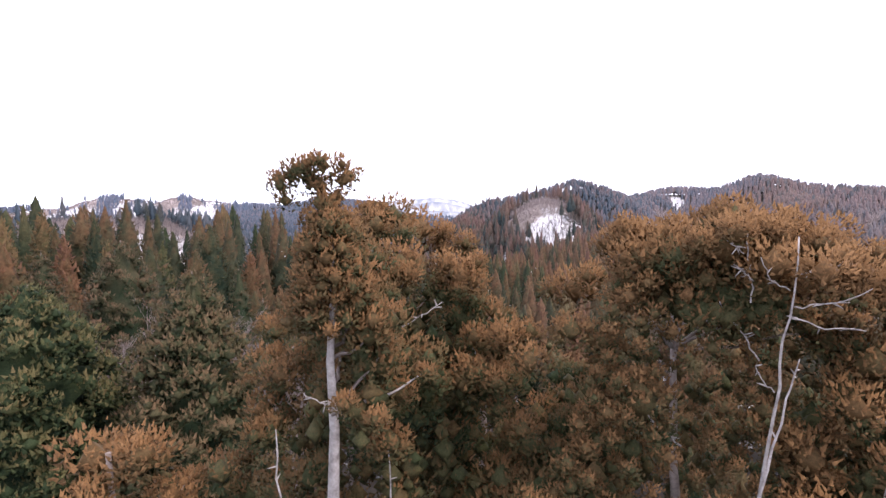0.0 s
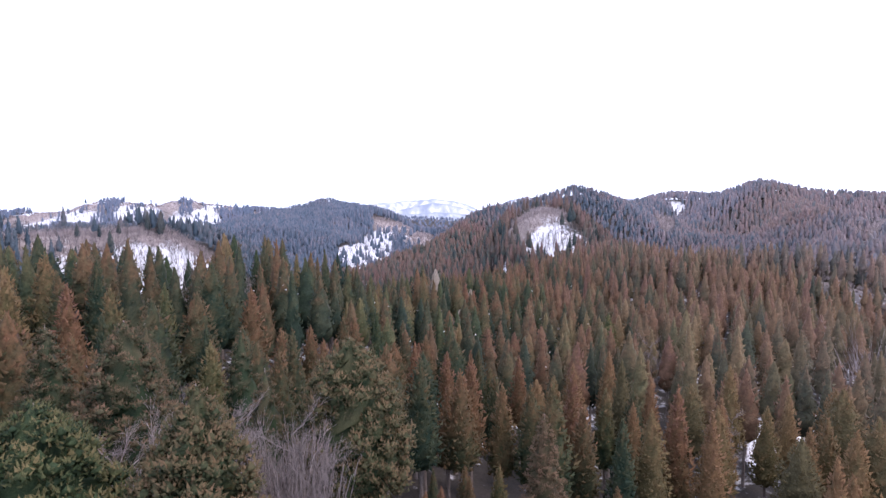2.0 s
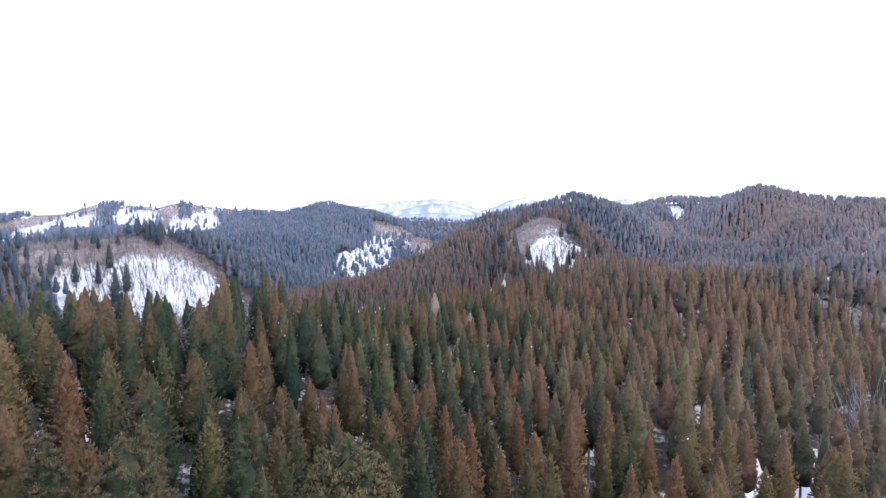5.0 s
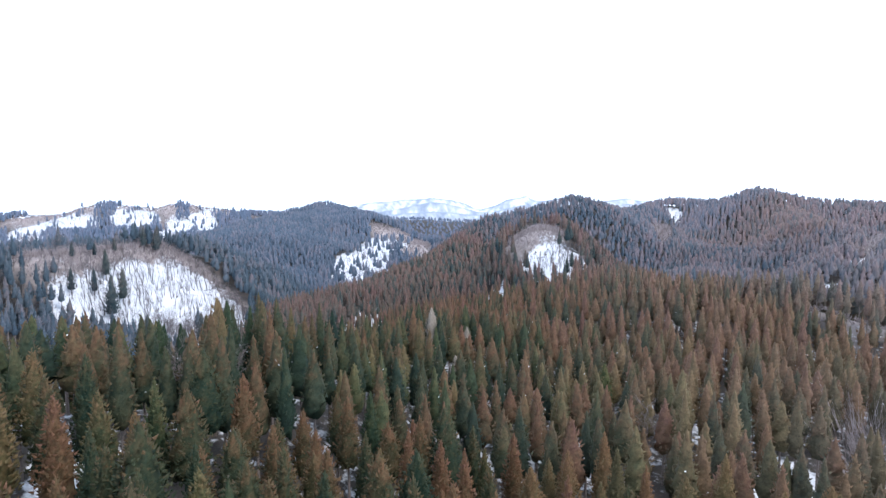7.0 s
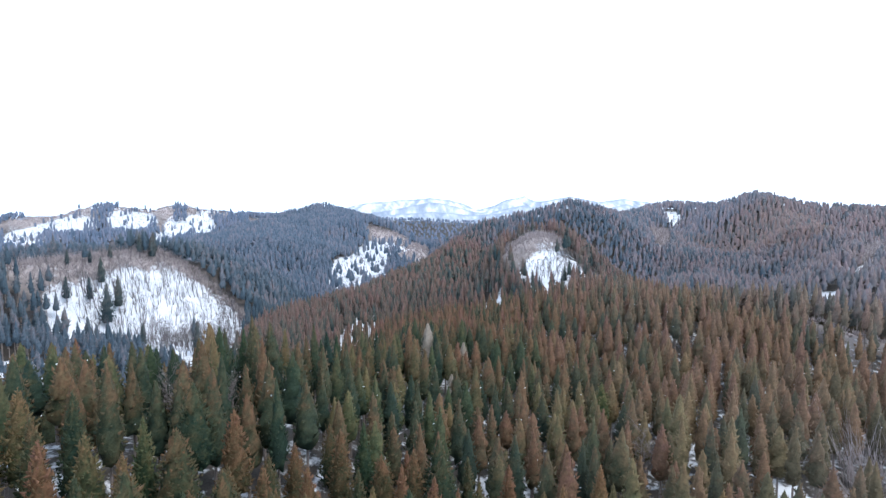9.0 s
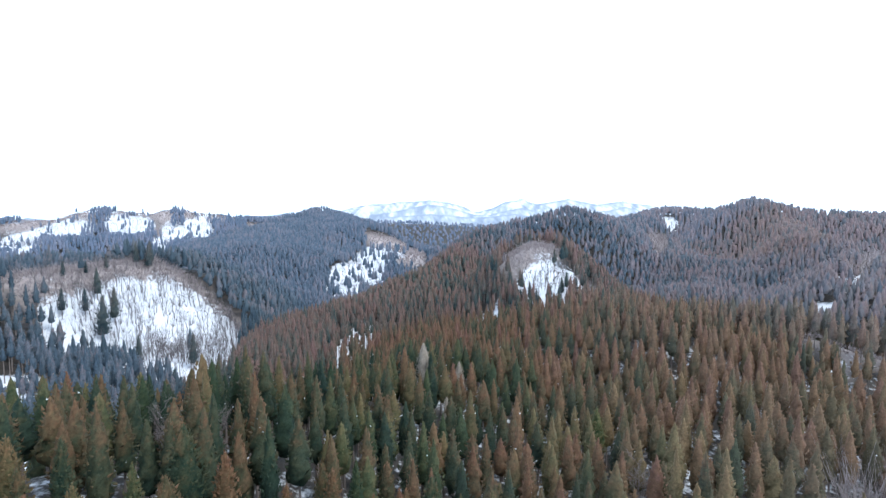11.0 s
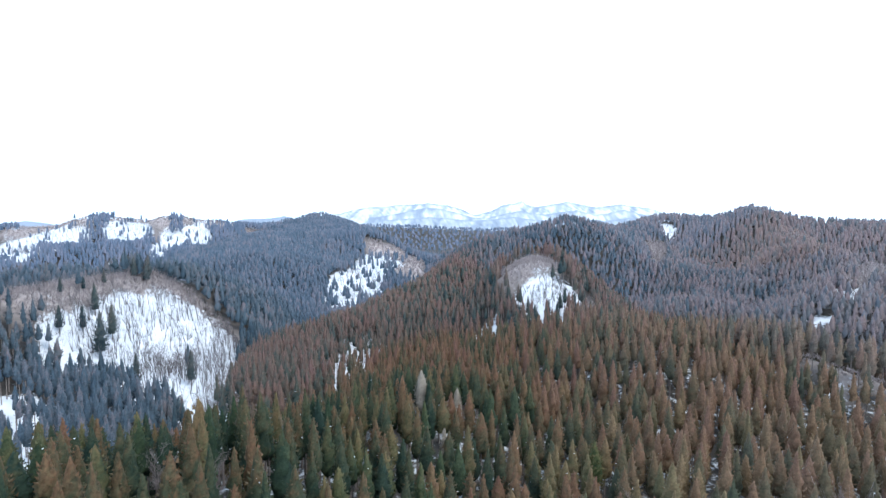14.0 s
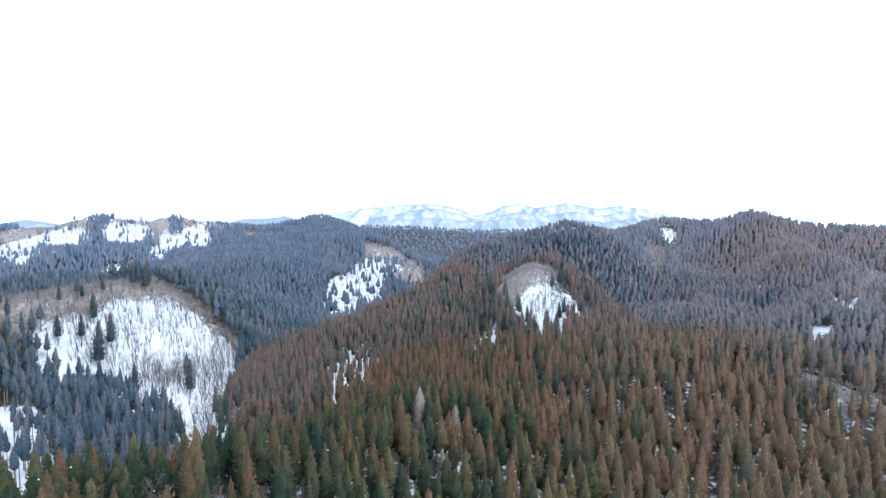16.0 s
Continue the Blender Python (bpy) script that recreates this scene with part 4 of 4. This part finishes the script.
# ---- leafless wood on the snow faces ----
def pole_wood():
    rng = np.random.RandomState(7)
    heap = Heap()
    spots = []
    for nodes, cell, low, high in ((SNOW["slope"], 3.7, 10, 18), (SNOW["knoll"], 2.7, 4, 9), (SNOW["middle"], 6.5, 6, 12), (SNOW["far_a"], 7, 8, 14), (SNOW["far_b"], 7, 8, 14), (SNOW["far_c"], 7, 8, 14), (SNOW["far_d"], 7, 8, 14),
                                   (BROW["slope_top"], 5.0, 6, 11), (SNOW["patch_a"], 6, 5, 9), (SNOW["patch_d"], 8, 6, 10)):
        q = np.array(nodes, float)
        X, Y = np.meshgrid(np.arange(q[:, 0].min(), q[:, 0].max(), cell), np.arange(q[:, 1].min(), q[:, 1].max(), cell))
        x, y = (X + rng.uniform(-0.5, 0.5, X.shape) * cell).ravel(), (Y + rng.uniform(-0.5, 0.5, X.shape) * cell).ravel()
        m = inside(x, y, nodes) & (rng.uniform(size=len(x)) < np.where((x < -90) & (y < 310), 0.36, 0.8) + 0.35 * ripple(x, y, 30, 5))
        spots.append(np.stack([x[m], y[m], rng.uniform(low, high, m.sum())], -1))
    spots = np.concatenate(spots)
    n = len(spots)
    base = np.stack([spots[:, 0], spots[:, 1], ground(spots[:, 0], spots[:, 1]) - 0.3], -1)
    h = spots[:, 2]
    for stem in range(3):
        hs = h * rng.uniform(0.65, 1.0, n)
        lean = rng.normal(0, 0.16, (n, 3)) * np.array([1, 0.6, 0]) + np.array([0, -0.12, 1.0])
        sprigs(heap, base - unit(lean) * (hs * 0.6)[:, None], lean, hs * 1.6, 0.22 + hs * 0.009, 0.5, False, rng)
        for k in range(6):
            u = rng.uniform(0.45, 0.97, n)
            way = unit(rng.normal(size=(n, 3)) * np.array([0.75, 0.75, 0.2]) + np.array([0, 0, 0.9]))
            sprigs(heap, base + unit(lean) * (hs * u)[:, None] - way * 0.4, way, hs * (1.25 - u) * rng.uniform(0.5, 0.9, n), 0.15, 0.5, False, rng)
    v, f, t = heap.arrays()
    tagged(new("leafless_wood", mesh_of("leafless_wood", v, f, MAT_POLE)), "grey leafless trees leaning over the snow slopes", "bare trees", kind="stuff")


pole_wood()


def shrub_brows():
    rng = np.random.RandomState(17)
    heap = Heap()
    for key, nodes in BROW.items():
        q = np.array(nodes, float)
        dist = math.hypot(q[:, 0].mean(), q[:, 1].mean())
        cell = 1.9 if dist < 200 else 2.5 if dist < 480 else 5.0 if dist < 1000 else 5.5
        X, Y = np.meshgrid(np.arange(q[:, 0].min(), q[:, 0].max(), cell), np.arange(q[:, 1].min(), q[:, 1].max(), cell))
        x, y = (X + rng.uniform(-0.5, 0.5, X.shape) * cell).ravel(), (Y + rng.uniform(-0.5, 0.5, X.shape) * cell).ravel()
        m = inside(x, y, nodes) & (y < {"far_west_top": 1130}.get(key, 9999))
        x, y = x[m], y[m]
        low, high = (11, 17) if key in ("glade", "east", "spot") else (2, 4) if key == "track" else (21, 26) if key == "thicket" else (4, 8)
        n, each = len(x), 8
        h = np.repeat(rng.uniform(low, high, n), each)
        base = np.repeat(np.stack([x, y, ground(x, y) - 0.2], -1), each, 0)
        way = unit(rng.normal(size=(n * each, 3)) * np.array([0.42, 0.42, 0.1]) + np.array([0, 0, 1.0]))
        start = base + way * (h * rng.uniform(0, 0.4, n * each))[:, None]
        sprigs(heap, start - way * h[:, None] * 0.2, way, h * rng.uniform(0.5, 0.95, n * each), 0.14 if cell < 2 else 0.42 if cell < 4 else 0.8, 0.5, False, rng)
    v, f, t = heap.arrays()
    tagged(new("bare_thickets", mesh_of("bare_thickets", v, f, MAT_SHRUB)), "pinkish brown leafless thickets on the hill brows", "shrubs", kind="stuff")


shrub_brows()


def wand_thicket():
    """Close-set leafless saplings in the hollow, all fine upright wands."""
    rng = np.random.RandomState(29)
    heap = Heap()
    for k in range(130):
        x, y = -17.5 + 8.0 * rng.uniform(), 33.5 + 8.5 * rng.uniform()
        z0 = ground_at(x, y)
        top = 17.2 - 0.22 * abs(x + 12) + rng.uniform(-3.4, 0.9)
        lean = np.array([rng.normal(0, 0.10), rng.normal(0, 0.10), 1.0])
        s = np.linspace(0, 1, 5)[:, None]
        stem = np.array([x, y, z0 - 0.3]) + lean * (top - z0) * 0.8 * s + rng.normal(0, 0.06, (5, 3)) * s
        tube(heap, stem, 0.07 * (1 - 0.8 * s[:, 0]) + 0.01, 4)
        n = 26
        u = rng.uniform(0.55, 1.0, n)
        foot = np.stack([np.interp(u, s[:, 0], stem[:, i]) for i in range(3)], -1)
        way = unit(rng.normal(size=(n, 3)) * np.array([0.34, 0.34, 0.1]) + np.array([0, 0, 1.0]))
        sprigs(heap, foot, way, rng.uniform(0.9, 3.0, n), rng.uniform(0.025, 0.045, n), 0.5, False, rng)
    tagged(new("sapling_thicket", mesh_of("sapling_thicket", *heap.arrays()[:2], MAT_TWIG)), "pinkish grey thicket of leafless saplings in a hollow", "shrubs", kind="stuff")


wand_thicket()


# ---- leafless trees near the camera ----
def bare_tree(x, y, top, spread, seed, label):
    """Several stems from one foot, forking limbs, and a haze of fine twigs."""
    rng = np.random.RandomState(seed)
    z0 = ground_at(x, y)
    height = top - z0
    t = thing("bare_tree", x, y, z0, label, "tree", "leafless trees on the near slope")
    fine = Heap()
    for stem_no in range(3):
        heap = Heap()
        s = np.linspace(0, 1, 8)[:, None]
        lean = np.array([math.cos(stem_no * 2.1 + seed), math.sin(stem_no * 2.1 + seed), 0]) * spread * (0.25 + 0.2 * stem_no)
        tall = height * (0.86 - 0.1 * stem_no)
        stem = np.array([0, 0, -0.5]) + np.array([0, 0, tall]) * s + lean * s ** 2 + np.cumsum(rng.normal(0, 0.07, (8, 3)), 0) * (s > 0)
        tube(heap, stem, 0.11 * (1 - 0.9 * s[:, 0]) + 0.006, 6)
        part("trunk", mesh_of("trunk", *heap.arrays()[:2], MAT_TWIG, smooth=True), t)
        for k in range(7):
            limb = Heap()
            u = 1.0 if k == 0 else rng.uniform(0.5, 0.98)
            p0 = np.array([np.interp(u, s[:, 0], stem[:, i]) for i in range(3)])
            a = k * 2.4 + stem_no + rng.uniform(-0.4, 0.4)
            out = np.array([math.cos(a), math.sin(a), rng.uniform(0.35, 1.1)])
            reach = spread * rng.uniform(0.8, 1.25) * (1.35 - 0.6 * u)
            q = np.linspace(0, 1, 6)[:, None]
            pts = p0 + out * reach * q * 0.85 + np.array([0, 0, 0.35]) * reach * q ** 2 + np.cumsum(rng.normal(0, 0.09, (6, 3)), 0) * (q > 0)
            tube(limb, pts, 0.04 * (1 - 0.75 * q[:, 0]) + 0.006, 4)
            part("limb", mesh_of("limb", *limb.arrays()[:2], MAT_TWIG), t)
            m = 16
            w = rng.uniform(0.15, 1.0, m)
            b0 = np.stack([np.interp(w, q[:, 0], pts[:, i]) for i in range(3)], -1)
            d = unit(out * 0.7 + rng.normal(0, 0.5, (m, 3)) + np.array([0, 0, 0.45]))
            L = reach * rng.uniform(0.35, 0.65, m)
            sprigs(fine, b0 - d * L[:, None] * 0.3, d, L * 1.3, 0.035, 0.5, False, rng)
            j = rng.randint(0, m, m * 9)
            c = b0[j] + d[j] * (L[j] * rng.uniform(0.15, 1.0, len(j)))[:, None]
            dd = unit(d[j] + rng.normal(0, 0.55, (len(j), 3)) + np.array([0, 0, 0.3]))
            sprigs(fine, c, dd, L[j] * rng.uniform(0.3, 0.6, len(j)), 0.022, 0.5, False, rng)
    part("twig_crown", mesh_of("twig_crown", *fine.arrays()[:2], MAT_TWIG), t)


bare_tree(-19.5, 33.0, 19.0, 3.0, 1, "pale grey leafless tree with spreading limbs")
bare_tree(-22.5, 34.5, 17.4, 2.6, 2, "pale grey leafless tree with spreading limbs")
bare_tree(-15.5, 37.0, 18.6, 2.6, 3, "pinkish grey leafless tree with fine twigs")
bare_tree(-11.0, 38.5, 17.6, 2.8, 4, "pinkish grey leafless tree with fine twigs")
bare_tree(-17.0, 40.0, 17.0, 2.6, 6, "pinkish grey leafless tree with fine twigs")
bare_tree(43.0, 77.0, 2.0, 2.2, 7, "slim pale grey leafless tree among cedars")
bare_tree(49.5, 122.0, 1.4, 2.8, 8, "grey leafless tree standing among cedars")
bare_tree(-35.5, 133.0, 13.6, 2.6, 9, "pale tan leafless tree standing among cedars")
bare_tree(-42.5, 109.0, 18.2, 2.6, 10, "mauve-grey leafless tree standing among cedars")
bare_tree(-54.0, 109.0, 18.6, 2.4, 11, "mauve-grey leafless tree standing among cedars")


def straw_tree(x, y, top, r, length, seed, label):
    me = cedar_mesh("crown", 20, r, length, 2.6, seed, 500, 0.7, 0.5, MAT_STRAW, 12, 10)
    t = thing("dry_tree", x, y, top - 20, label, "tree", "dry pale trees in the wood", seed * 50)
    part("trunk", TRUNK, t).scale = (0.8, 0.8, 0.8)
    part("crown", me, t)


for k, (x, y, top, r, length) in enumerate(DRY):
    straw_tree(x, y, top, r, length, 31 + k, "dead cedar with pale straw-coloured foliage")


def slope_cedars():
    """Single cedars standing out of the open snow, boughs down to the ground."""
    words = ("tall dark cedar alone on the snow slope", "ragged dark cedar alone on the snow slope")
    spots = [(-201, 318, 1.25), (-205, 336, 1.0), (-218, 340, 0.85), (-214, 322, 0.7), (-221, 312, 0.7), (-172, 304, 0.85), (-147, 318, 0.95), (-226, 398, 0.75), (-219, 402, 0.85), (-222, 410, 0.8),
             (-232, 372, 0.5), (-233, 352, 0.45), (-236, 335, 0.5), (-134, 270, 0.8), (56, 342, 0.62), (65, 334, 0.7), (74, 336, 0.6), (83, 342, 0.55), (54, 356, 0.5), (63, 347, 0.55), (90, 334, 0.7), (78, 328, 0.7), (50, 336, 0.7)]
    for k, (x, y, tall) in enumerate(spots):
        t = thing("cedar_tree", x, y, ground_at(x, y), words[k % 2], "tree", "cedars on the snow slope", k * 70, tall)
        part("trunk", TRUNK, t)
        part("crown", CROWN_DARK[k % 3], t)


CROWN_DARK = [cedar_mesh("crown", 24, 3.6, 20, 1.5, 400 + k, 240, 1.5, 0.34, MAT_TREE, 14, 9, 0.36, 0.7, haze_tint=0.3) for k in range(3)]
slope_cedars()


# ---- the old cedars right before the lens ----
def old_cedar(label, trunk_line, trunk_r, centre, top, radius, depth, count, seed, tone, window=None, snags=(), stem=None, limbs=16, extra=None, group="old cedars at the viewpoint", flat=1.6, pale=0.04, gold=0.08):
    rng = np.random.RandomState(seed)
    bx, by = trunk_line[0][:2]
    z0 = ground_at(bx, by)
    t = thing("old_cedar", bx, by, z0, label, "tree", group)
    o = np.array([bx, by, z0])
    line = np.array([(bx, by, z0 - 1.0), *trunk_line[1:]]) - o
    s = np.linspace(0, 1, 14)
    key = np.linspace(0, 1, len(line))
    pts = np.stack([np.interp(s, key, line[:, i]) for i in range(3)], -1)
    pts[1:-1, :2] += rng.normal(0, 0.02, (12, 2))
    heap = Heap()
    tube(heap, pts, np.interp(pts[:, 2], [0, pts[-1, 2]], [trunk_r * 2.6, trunk_r * (0.18 if stem else 0.5)]), 10)
    part("trunk", mesh_of("trunk", *heap.arrays()[:2], stem or MAT_OLD, smooth=True), t)
    # boughs over a lumpy dome, each a cushion of tufts
    boughs = count // 12
    dz = depth * ((np.arange(boughs) + rng.uniform(0, 1, boughs)) / boughs) ** 0.85
    a = np.arange(boughs) * 2.39996 + rng.uniform(-0.4, 0.4, boughs)
    k = np.where(rng.uniform(size=boughs) < 0.3, rng.uniform(0.5, 0.72, boughs), rng.uniform(0.78, 1.02, boughs))
    prof = radius * (1 - np.exp(-(dz + 0.05) / flat)) * (1 + 0.12 * np.sin(3 * a + 2.1 * dz)) * k
    b = np.stack([centre[0] + prof * np.cos(a), centre[1] + prof * np.sin(a) * 0.85, top - 0.25 - dz], -1)
    out = np.stack([np.cos(a), np.sin(a), np.full(boughs, 0.9)], -1)
    pick = rng.randint(0, boughs, boughs * 2)
    side = unit(rng.normal(size=(boughs * 2, 3)) + 0.6 * out[pick]) * rng.uniform(0.25, 0.62, (boughs * 2, 1)) * np.array([1.1, 1.1, 0.6])
    c, dz, k = np.concatenate([b, b[pick] + side]), np.concatenate([dz, dz[pick]]), np.concatenate([k, k[pick]])
    size = np.concatenate([rng.uniform(0.34, 0.60, boughs), rng.uniform(0.18, 0.36, boughs * 2)])
    if window:
        wx, wz, half = window
        keep = ~((c[:, 2] < wz) & (np.abs(c[:, 0] - wx) < half + 0.6 * size) & (c[:, 1] < centre[1] + 0.4))
        c, k, dz, size = c[keep], k[keep], dz[keep], size[keep]
    # deep and low boughs toned darker: the crown's own shade, painted in
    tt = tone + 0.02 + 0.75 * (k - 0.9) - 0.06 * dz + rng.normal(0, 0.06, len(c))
    heap = Heap()
    # the shaded green inside of the crown
    m = int(count * 0.42)
    di = depth * np.sqrt(rng.uniform(0.02, 1, m))
    ai = rng.uniform(0, 2 * math.pi, m)
    ri = radius * (1 - np.exp(-di / flat)) * rng.uniform(0.35, 0.68, m)
    ci = np.stack([centre[0] + ri * np.cos(ai), centre[1] + ri * np.sin(ai) * 0.85, top - 0.6 - di], -1)
    if window:
        ci = ci[~((ci[:, 2] < window[1]) & (np.abs(ci[:, 0] - window[0]) < window[2] + 0.15) & (ci[:, 1] < centre[1] + 0.4))]
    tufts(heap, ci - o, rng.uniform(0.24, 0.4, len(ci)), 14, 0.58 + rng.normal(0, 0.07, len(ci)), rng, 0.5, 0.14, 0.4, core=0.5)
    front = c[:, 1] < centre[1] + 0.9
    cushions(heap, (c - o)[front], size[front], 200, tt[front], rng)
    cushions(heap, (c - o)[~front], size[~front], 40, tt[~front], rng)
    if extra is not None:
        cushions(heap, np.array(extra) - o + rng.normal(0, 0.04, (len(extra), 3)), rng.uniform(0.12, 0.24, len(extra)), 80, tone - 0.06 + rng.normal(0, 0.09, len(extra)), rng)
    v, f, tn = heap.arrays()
    part("crown", mesh_of("crown", v, f, MAT_HERO, {"tone": tn, "haze_tint": np.zeros(len(tn)), "pale": np.full(len(tn), pale), "gold": np.full(len(tn), gold)}, normals=heap.normals(rng, (centre[0] - bx, centre[1] - by)), even=0.55), t)
    # limbs from the stem out to tufts
    close = np.nonzero(np.hypot(c[:, 0] - o[0], c[:, 1] - o[1]) < 1.7)[0]
    for i in rng.choice(close, min(limbs, len(close)), replace=False):
        heap = Heap()
        end = c[i] - o
        zs = min(end[2] - rng.uniform(0.1, 0.7), pts[-1, 2] - 0.1)
        st = np.array([np.interp(zs, pts[:, 2], pts[:, j]) for j in range(3)])
        q = np.linspace(0, 1, 7)[:, None]
        bend = st + (end - st) * q + np.array([0, 0, -0.07]) * np.sin(q * math.pi) + rng.normal(0, 0.03, (7, 3)) * (q > 0)
        tube(heap, bend, 0.026 * (1 - 0.8 * q[:, 0]) + 0.005, 5)
        part("limb", mesh_of("limb", *heap.arrays()[:2], MAT_DEAD if i % 4 == 0 else MAT_BARK, smooth=True), t)
    for p in snags:
        heap = Heap()
        q = np.array(p, float) - o
        s2 = np.linspace(0, 1, 9)
        key = np.linspace(0, 1, len(q))
        w = np.stack([np.interp(s2, key, q[:, i]) for i in range(3)], -1) + rng.normal(0, 0.012, (9, 3))
        tube(heap, w, np.interp(s2, [0, 1], [min(0.038, 0.004 + 0.0075 * np.linalg.norm(q[-1] - q[0])), 0.006]), 7)
        for j in range(4):
            u = rng.uniform(0.2, 0.9)
            b0 = np.array([np.interp(u, s2, w[:, i]) for i in range(3)])
            d = unit(rng.normal(size=3) * np.array([1, 0.6, 0.5]))
            tube(heap, b0 + d * np.array([[0], [0.06], [0.11]]), [0.013, 0.009, 0.004], 4)
        part("dead_top", mesh_of("dead_top", *heap.arrays()[:2], MAT_DEAD, smooth=True), t, "bleached dead leader")
    placed.append((bx, by, 3.0))


# slender cedar with the crooked leader, before the broader crown
hook = [(-1.42 - 0.012 * k, 6.48, 24.02 + 0.05 * k) for k in range(7)]
hook += [(-1.58 + 0.42 * math.cos(a), 6.48 + 0.16 * math.sin(3 * a), 24.38 + 0.24 * math.sin(a)) for a in (0.2, 0.6, 0.95, 1.3, 1.65, 2.0, 2.35, 2.7, 3.05, 3.4)] + [(-1.3, 6.5, 24.3), (-1.25, 6.55, 24.42), (-1.75, 6.5, 24.55), (-1.45, 6.45, 24.58), (-1.6, 6.6, 24.5), (-1.98, 6.5, 24.2)]
sleeve = [(-1.42 + 0.5 * math.cos(k * 2.4) * (1.15 - k / 120), 6.62 + 0.36 * math.sin(k * 2.4), 22.55 + 0.016 * k) for k in range(90)]
lobe = [(4.9 + 1.5 * math.sqrt(k / 150) * math.cos(k * 2.4), 7.5 + 1.2 * math.sqrt(k / 150) * math.sin(k * 2.4), 23.55 - 1.0 * k / 150) for k in range(150)]
mantle = [(3.3 + 1.7 * math.cos(k * 2.4) * (1.1 - k / 240), 7.1 + 0.5 * math.sin(k * 2.4), 19.6 + 0.024 * k) for k in range(160)]
old_cedar("slender bronze cedar with a crooked leader", [(-1.5, 6.6, 0), (-1.47, 6.6, 15), (-1.45, 6.6, 20), (-1.43, 6.55, 23.9)], 0.135, (-1.3, 6.9), 23.95, 0.8, 2.4, 150, 3, 0.74,
          window=(-1.45, 22.5, 0.10), stem=MAT_DEAD, limbs=12, extra=hook + sleeve, flat=1.2,
          snags=[((-1.85, 5.8, 20.2), (-1.9, 5.7, 21.0), (-1.9, 5.7, 21.6)), ((-1.37, 6.27, 21.6), (-1.58, 6.27, 21.7), (-1.74, 6.27, 21.77))])
old_cedar("old bronze cedar with a broad domed crown", [(-1.2, 9.6, 0), (-1.15, 9.6, 15), (-1.1, 9.6, 20), (-1.05, 9.7, 23.2)], 0.11, (-1.05, 9.8), 24.3, 2.95, 5.6, 1050, 4, 0.78,
          limbs=22,
          snags=[((-0.85, 7.4, 18.8), (-0.8, 7.3, 20.8)), ((-0.56, 7.20, 22.41), (-0.32, 7.20, 22.56), (-0.02, 7.20, 22.75)), ((-1.53, 7.60, 23.44), (-1.28, 7.60, 23.46), (-1.00, 7.60, 23.48))])
old_cedar("broad old bronze cedar with bleached dead stems", [(4.2, 8.5, 0), (4.0, 8.5, 15), (3.9, 8.5, 19), (3.85, 8.6, 21.8)], 0.10, (4.8, 9.0), 23.95, 4.5, 5.2, 1300, 5, 0.80,
          window=(4.1, 23.4, 0.85), limbs=16, flat=1.15, extra=mantle + lobe, gold=0.10,
          snags=[((3.46, 7.40, 20.56), (3.25, 7.40, 20.72), (2.76, 7.40, 21.29), (2.53, 7.40, 21.60)), ((4.08, 6.60, 22.05), (3.84, 6.60, 22.40), (3.51, 6.60, 22.84))])
old_cedar("umbrella-topped bronze cedar on a bleached bare stem", [(3.2, 5.8, 0), (3.3, 5.8, 17), (3.57, 5.70, 20.88), (3.74, 5.70, 21.90), (3.77, 5.70, 22.45), (3.86, 5.70, 23.04), (3.90, 5.70, 23.71)], 0.042, (3.9, 7.3), 24.05, 1.75, 0.8, 360, 15, 0.88, limbs=0, flat=0.34, gold=0.1, stem=MAT_DEAD,
          snags=[((3.51, 5.60, 20.81), (3.78, 5.60, 21.94), (3.89, 5.60, 22.36)),
                 ((3.71, 6.20, 22.87), (3.66, 6.20, 23.34), (3.61, 6.20, 23.72)),
                 ((3.60, 6.20, 23.49), (3.39, 6.20, 23.63)),
                 ((3.67, 6.20, 23.19), (3.48, 6.20, 23.37)),
                 ((3.90, 5.80, 23.11), (3.68, 5.80, 23.19), (3.54, 5.80, 23.46)),
                 ((4.02, 5.90, 23.24), (4.20, 5.90, 23.29), (4.50, 5.90, 23.31), (4.60, 5.90, 23.50)),
                 ((4.00, 5.90, 22.88), (4.30, 5.90, 22.91), (4.63, 5.90, 22.95), (4.90, 5.90, 23.11)),
                 ((3.96, 5.90, 22.79), (4.15, 5.90, 22.73), (4.42, 5.90, 22.62), (4.87, 5.90, 22.62)),
                 ((3.75, 5.80, 21.93), (3.61, 5.80, 22.09), (3.52, 5.80, 22.26))])
old_cedar("bronze old cedar crown leaning in beside others", [(6.6, 6.4, 0), (6.4, 6.4, 18), (6.1, 6.3, 21.5)], 0.09, (6.0, 6.5), 22.6, 1.7, 5.0, 420, 7, 0.80, limbs=8, flat=1.0,
          snags=[((5.1, 5.9, 20.0), (5.25, 5.9, 21.3))])
old_cedar("small orange-bronze cedar top below the viewpoint", [(-4.4, 6.6, 0), (-4.4, 6.6, 17), (-4.4, 6.6, 20.9)], 0.07, (-4.4, 6.6), 21.35, 1.15, 4.0, 220, 9, 0.82, limbs=8, flat=0.8)
old_cedar("olive cedar crown between the two old ones", [(0.9, 12.0, 0), (0.9, 12.0, 15), (0.9, 12.0, 20.6)], 0.12, (0.9, 12.0), 21.9, 3.0, 6.0, 420, 11, 0.36, limbs=14, flat=1.7, pale=0.03)
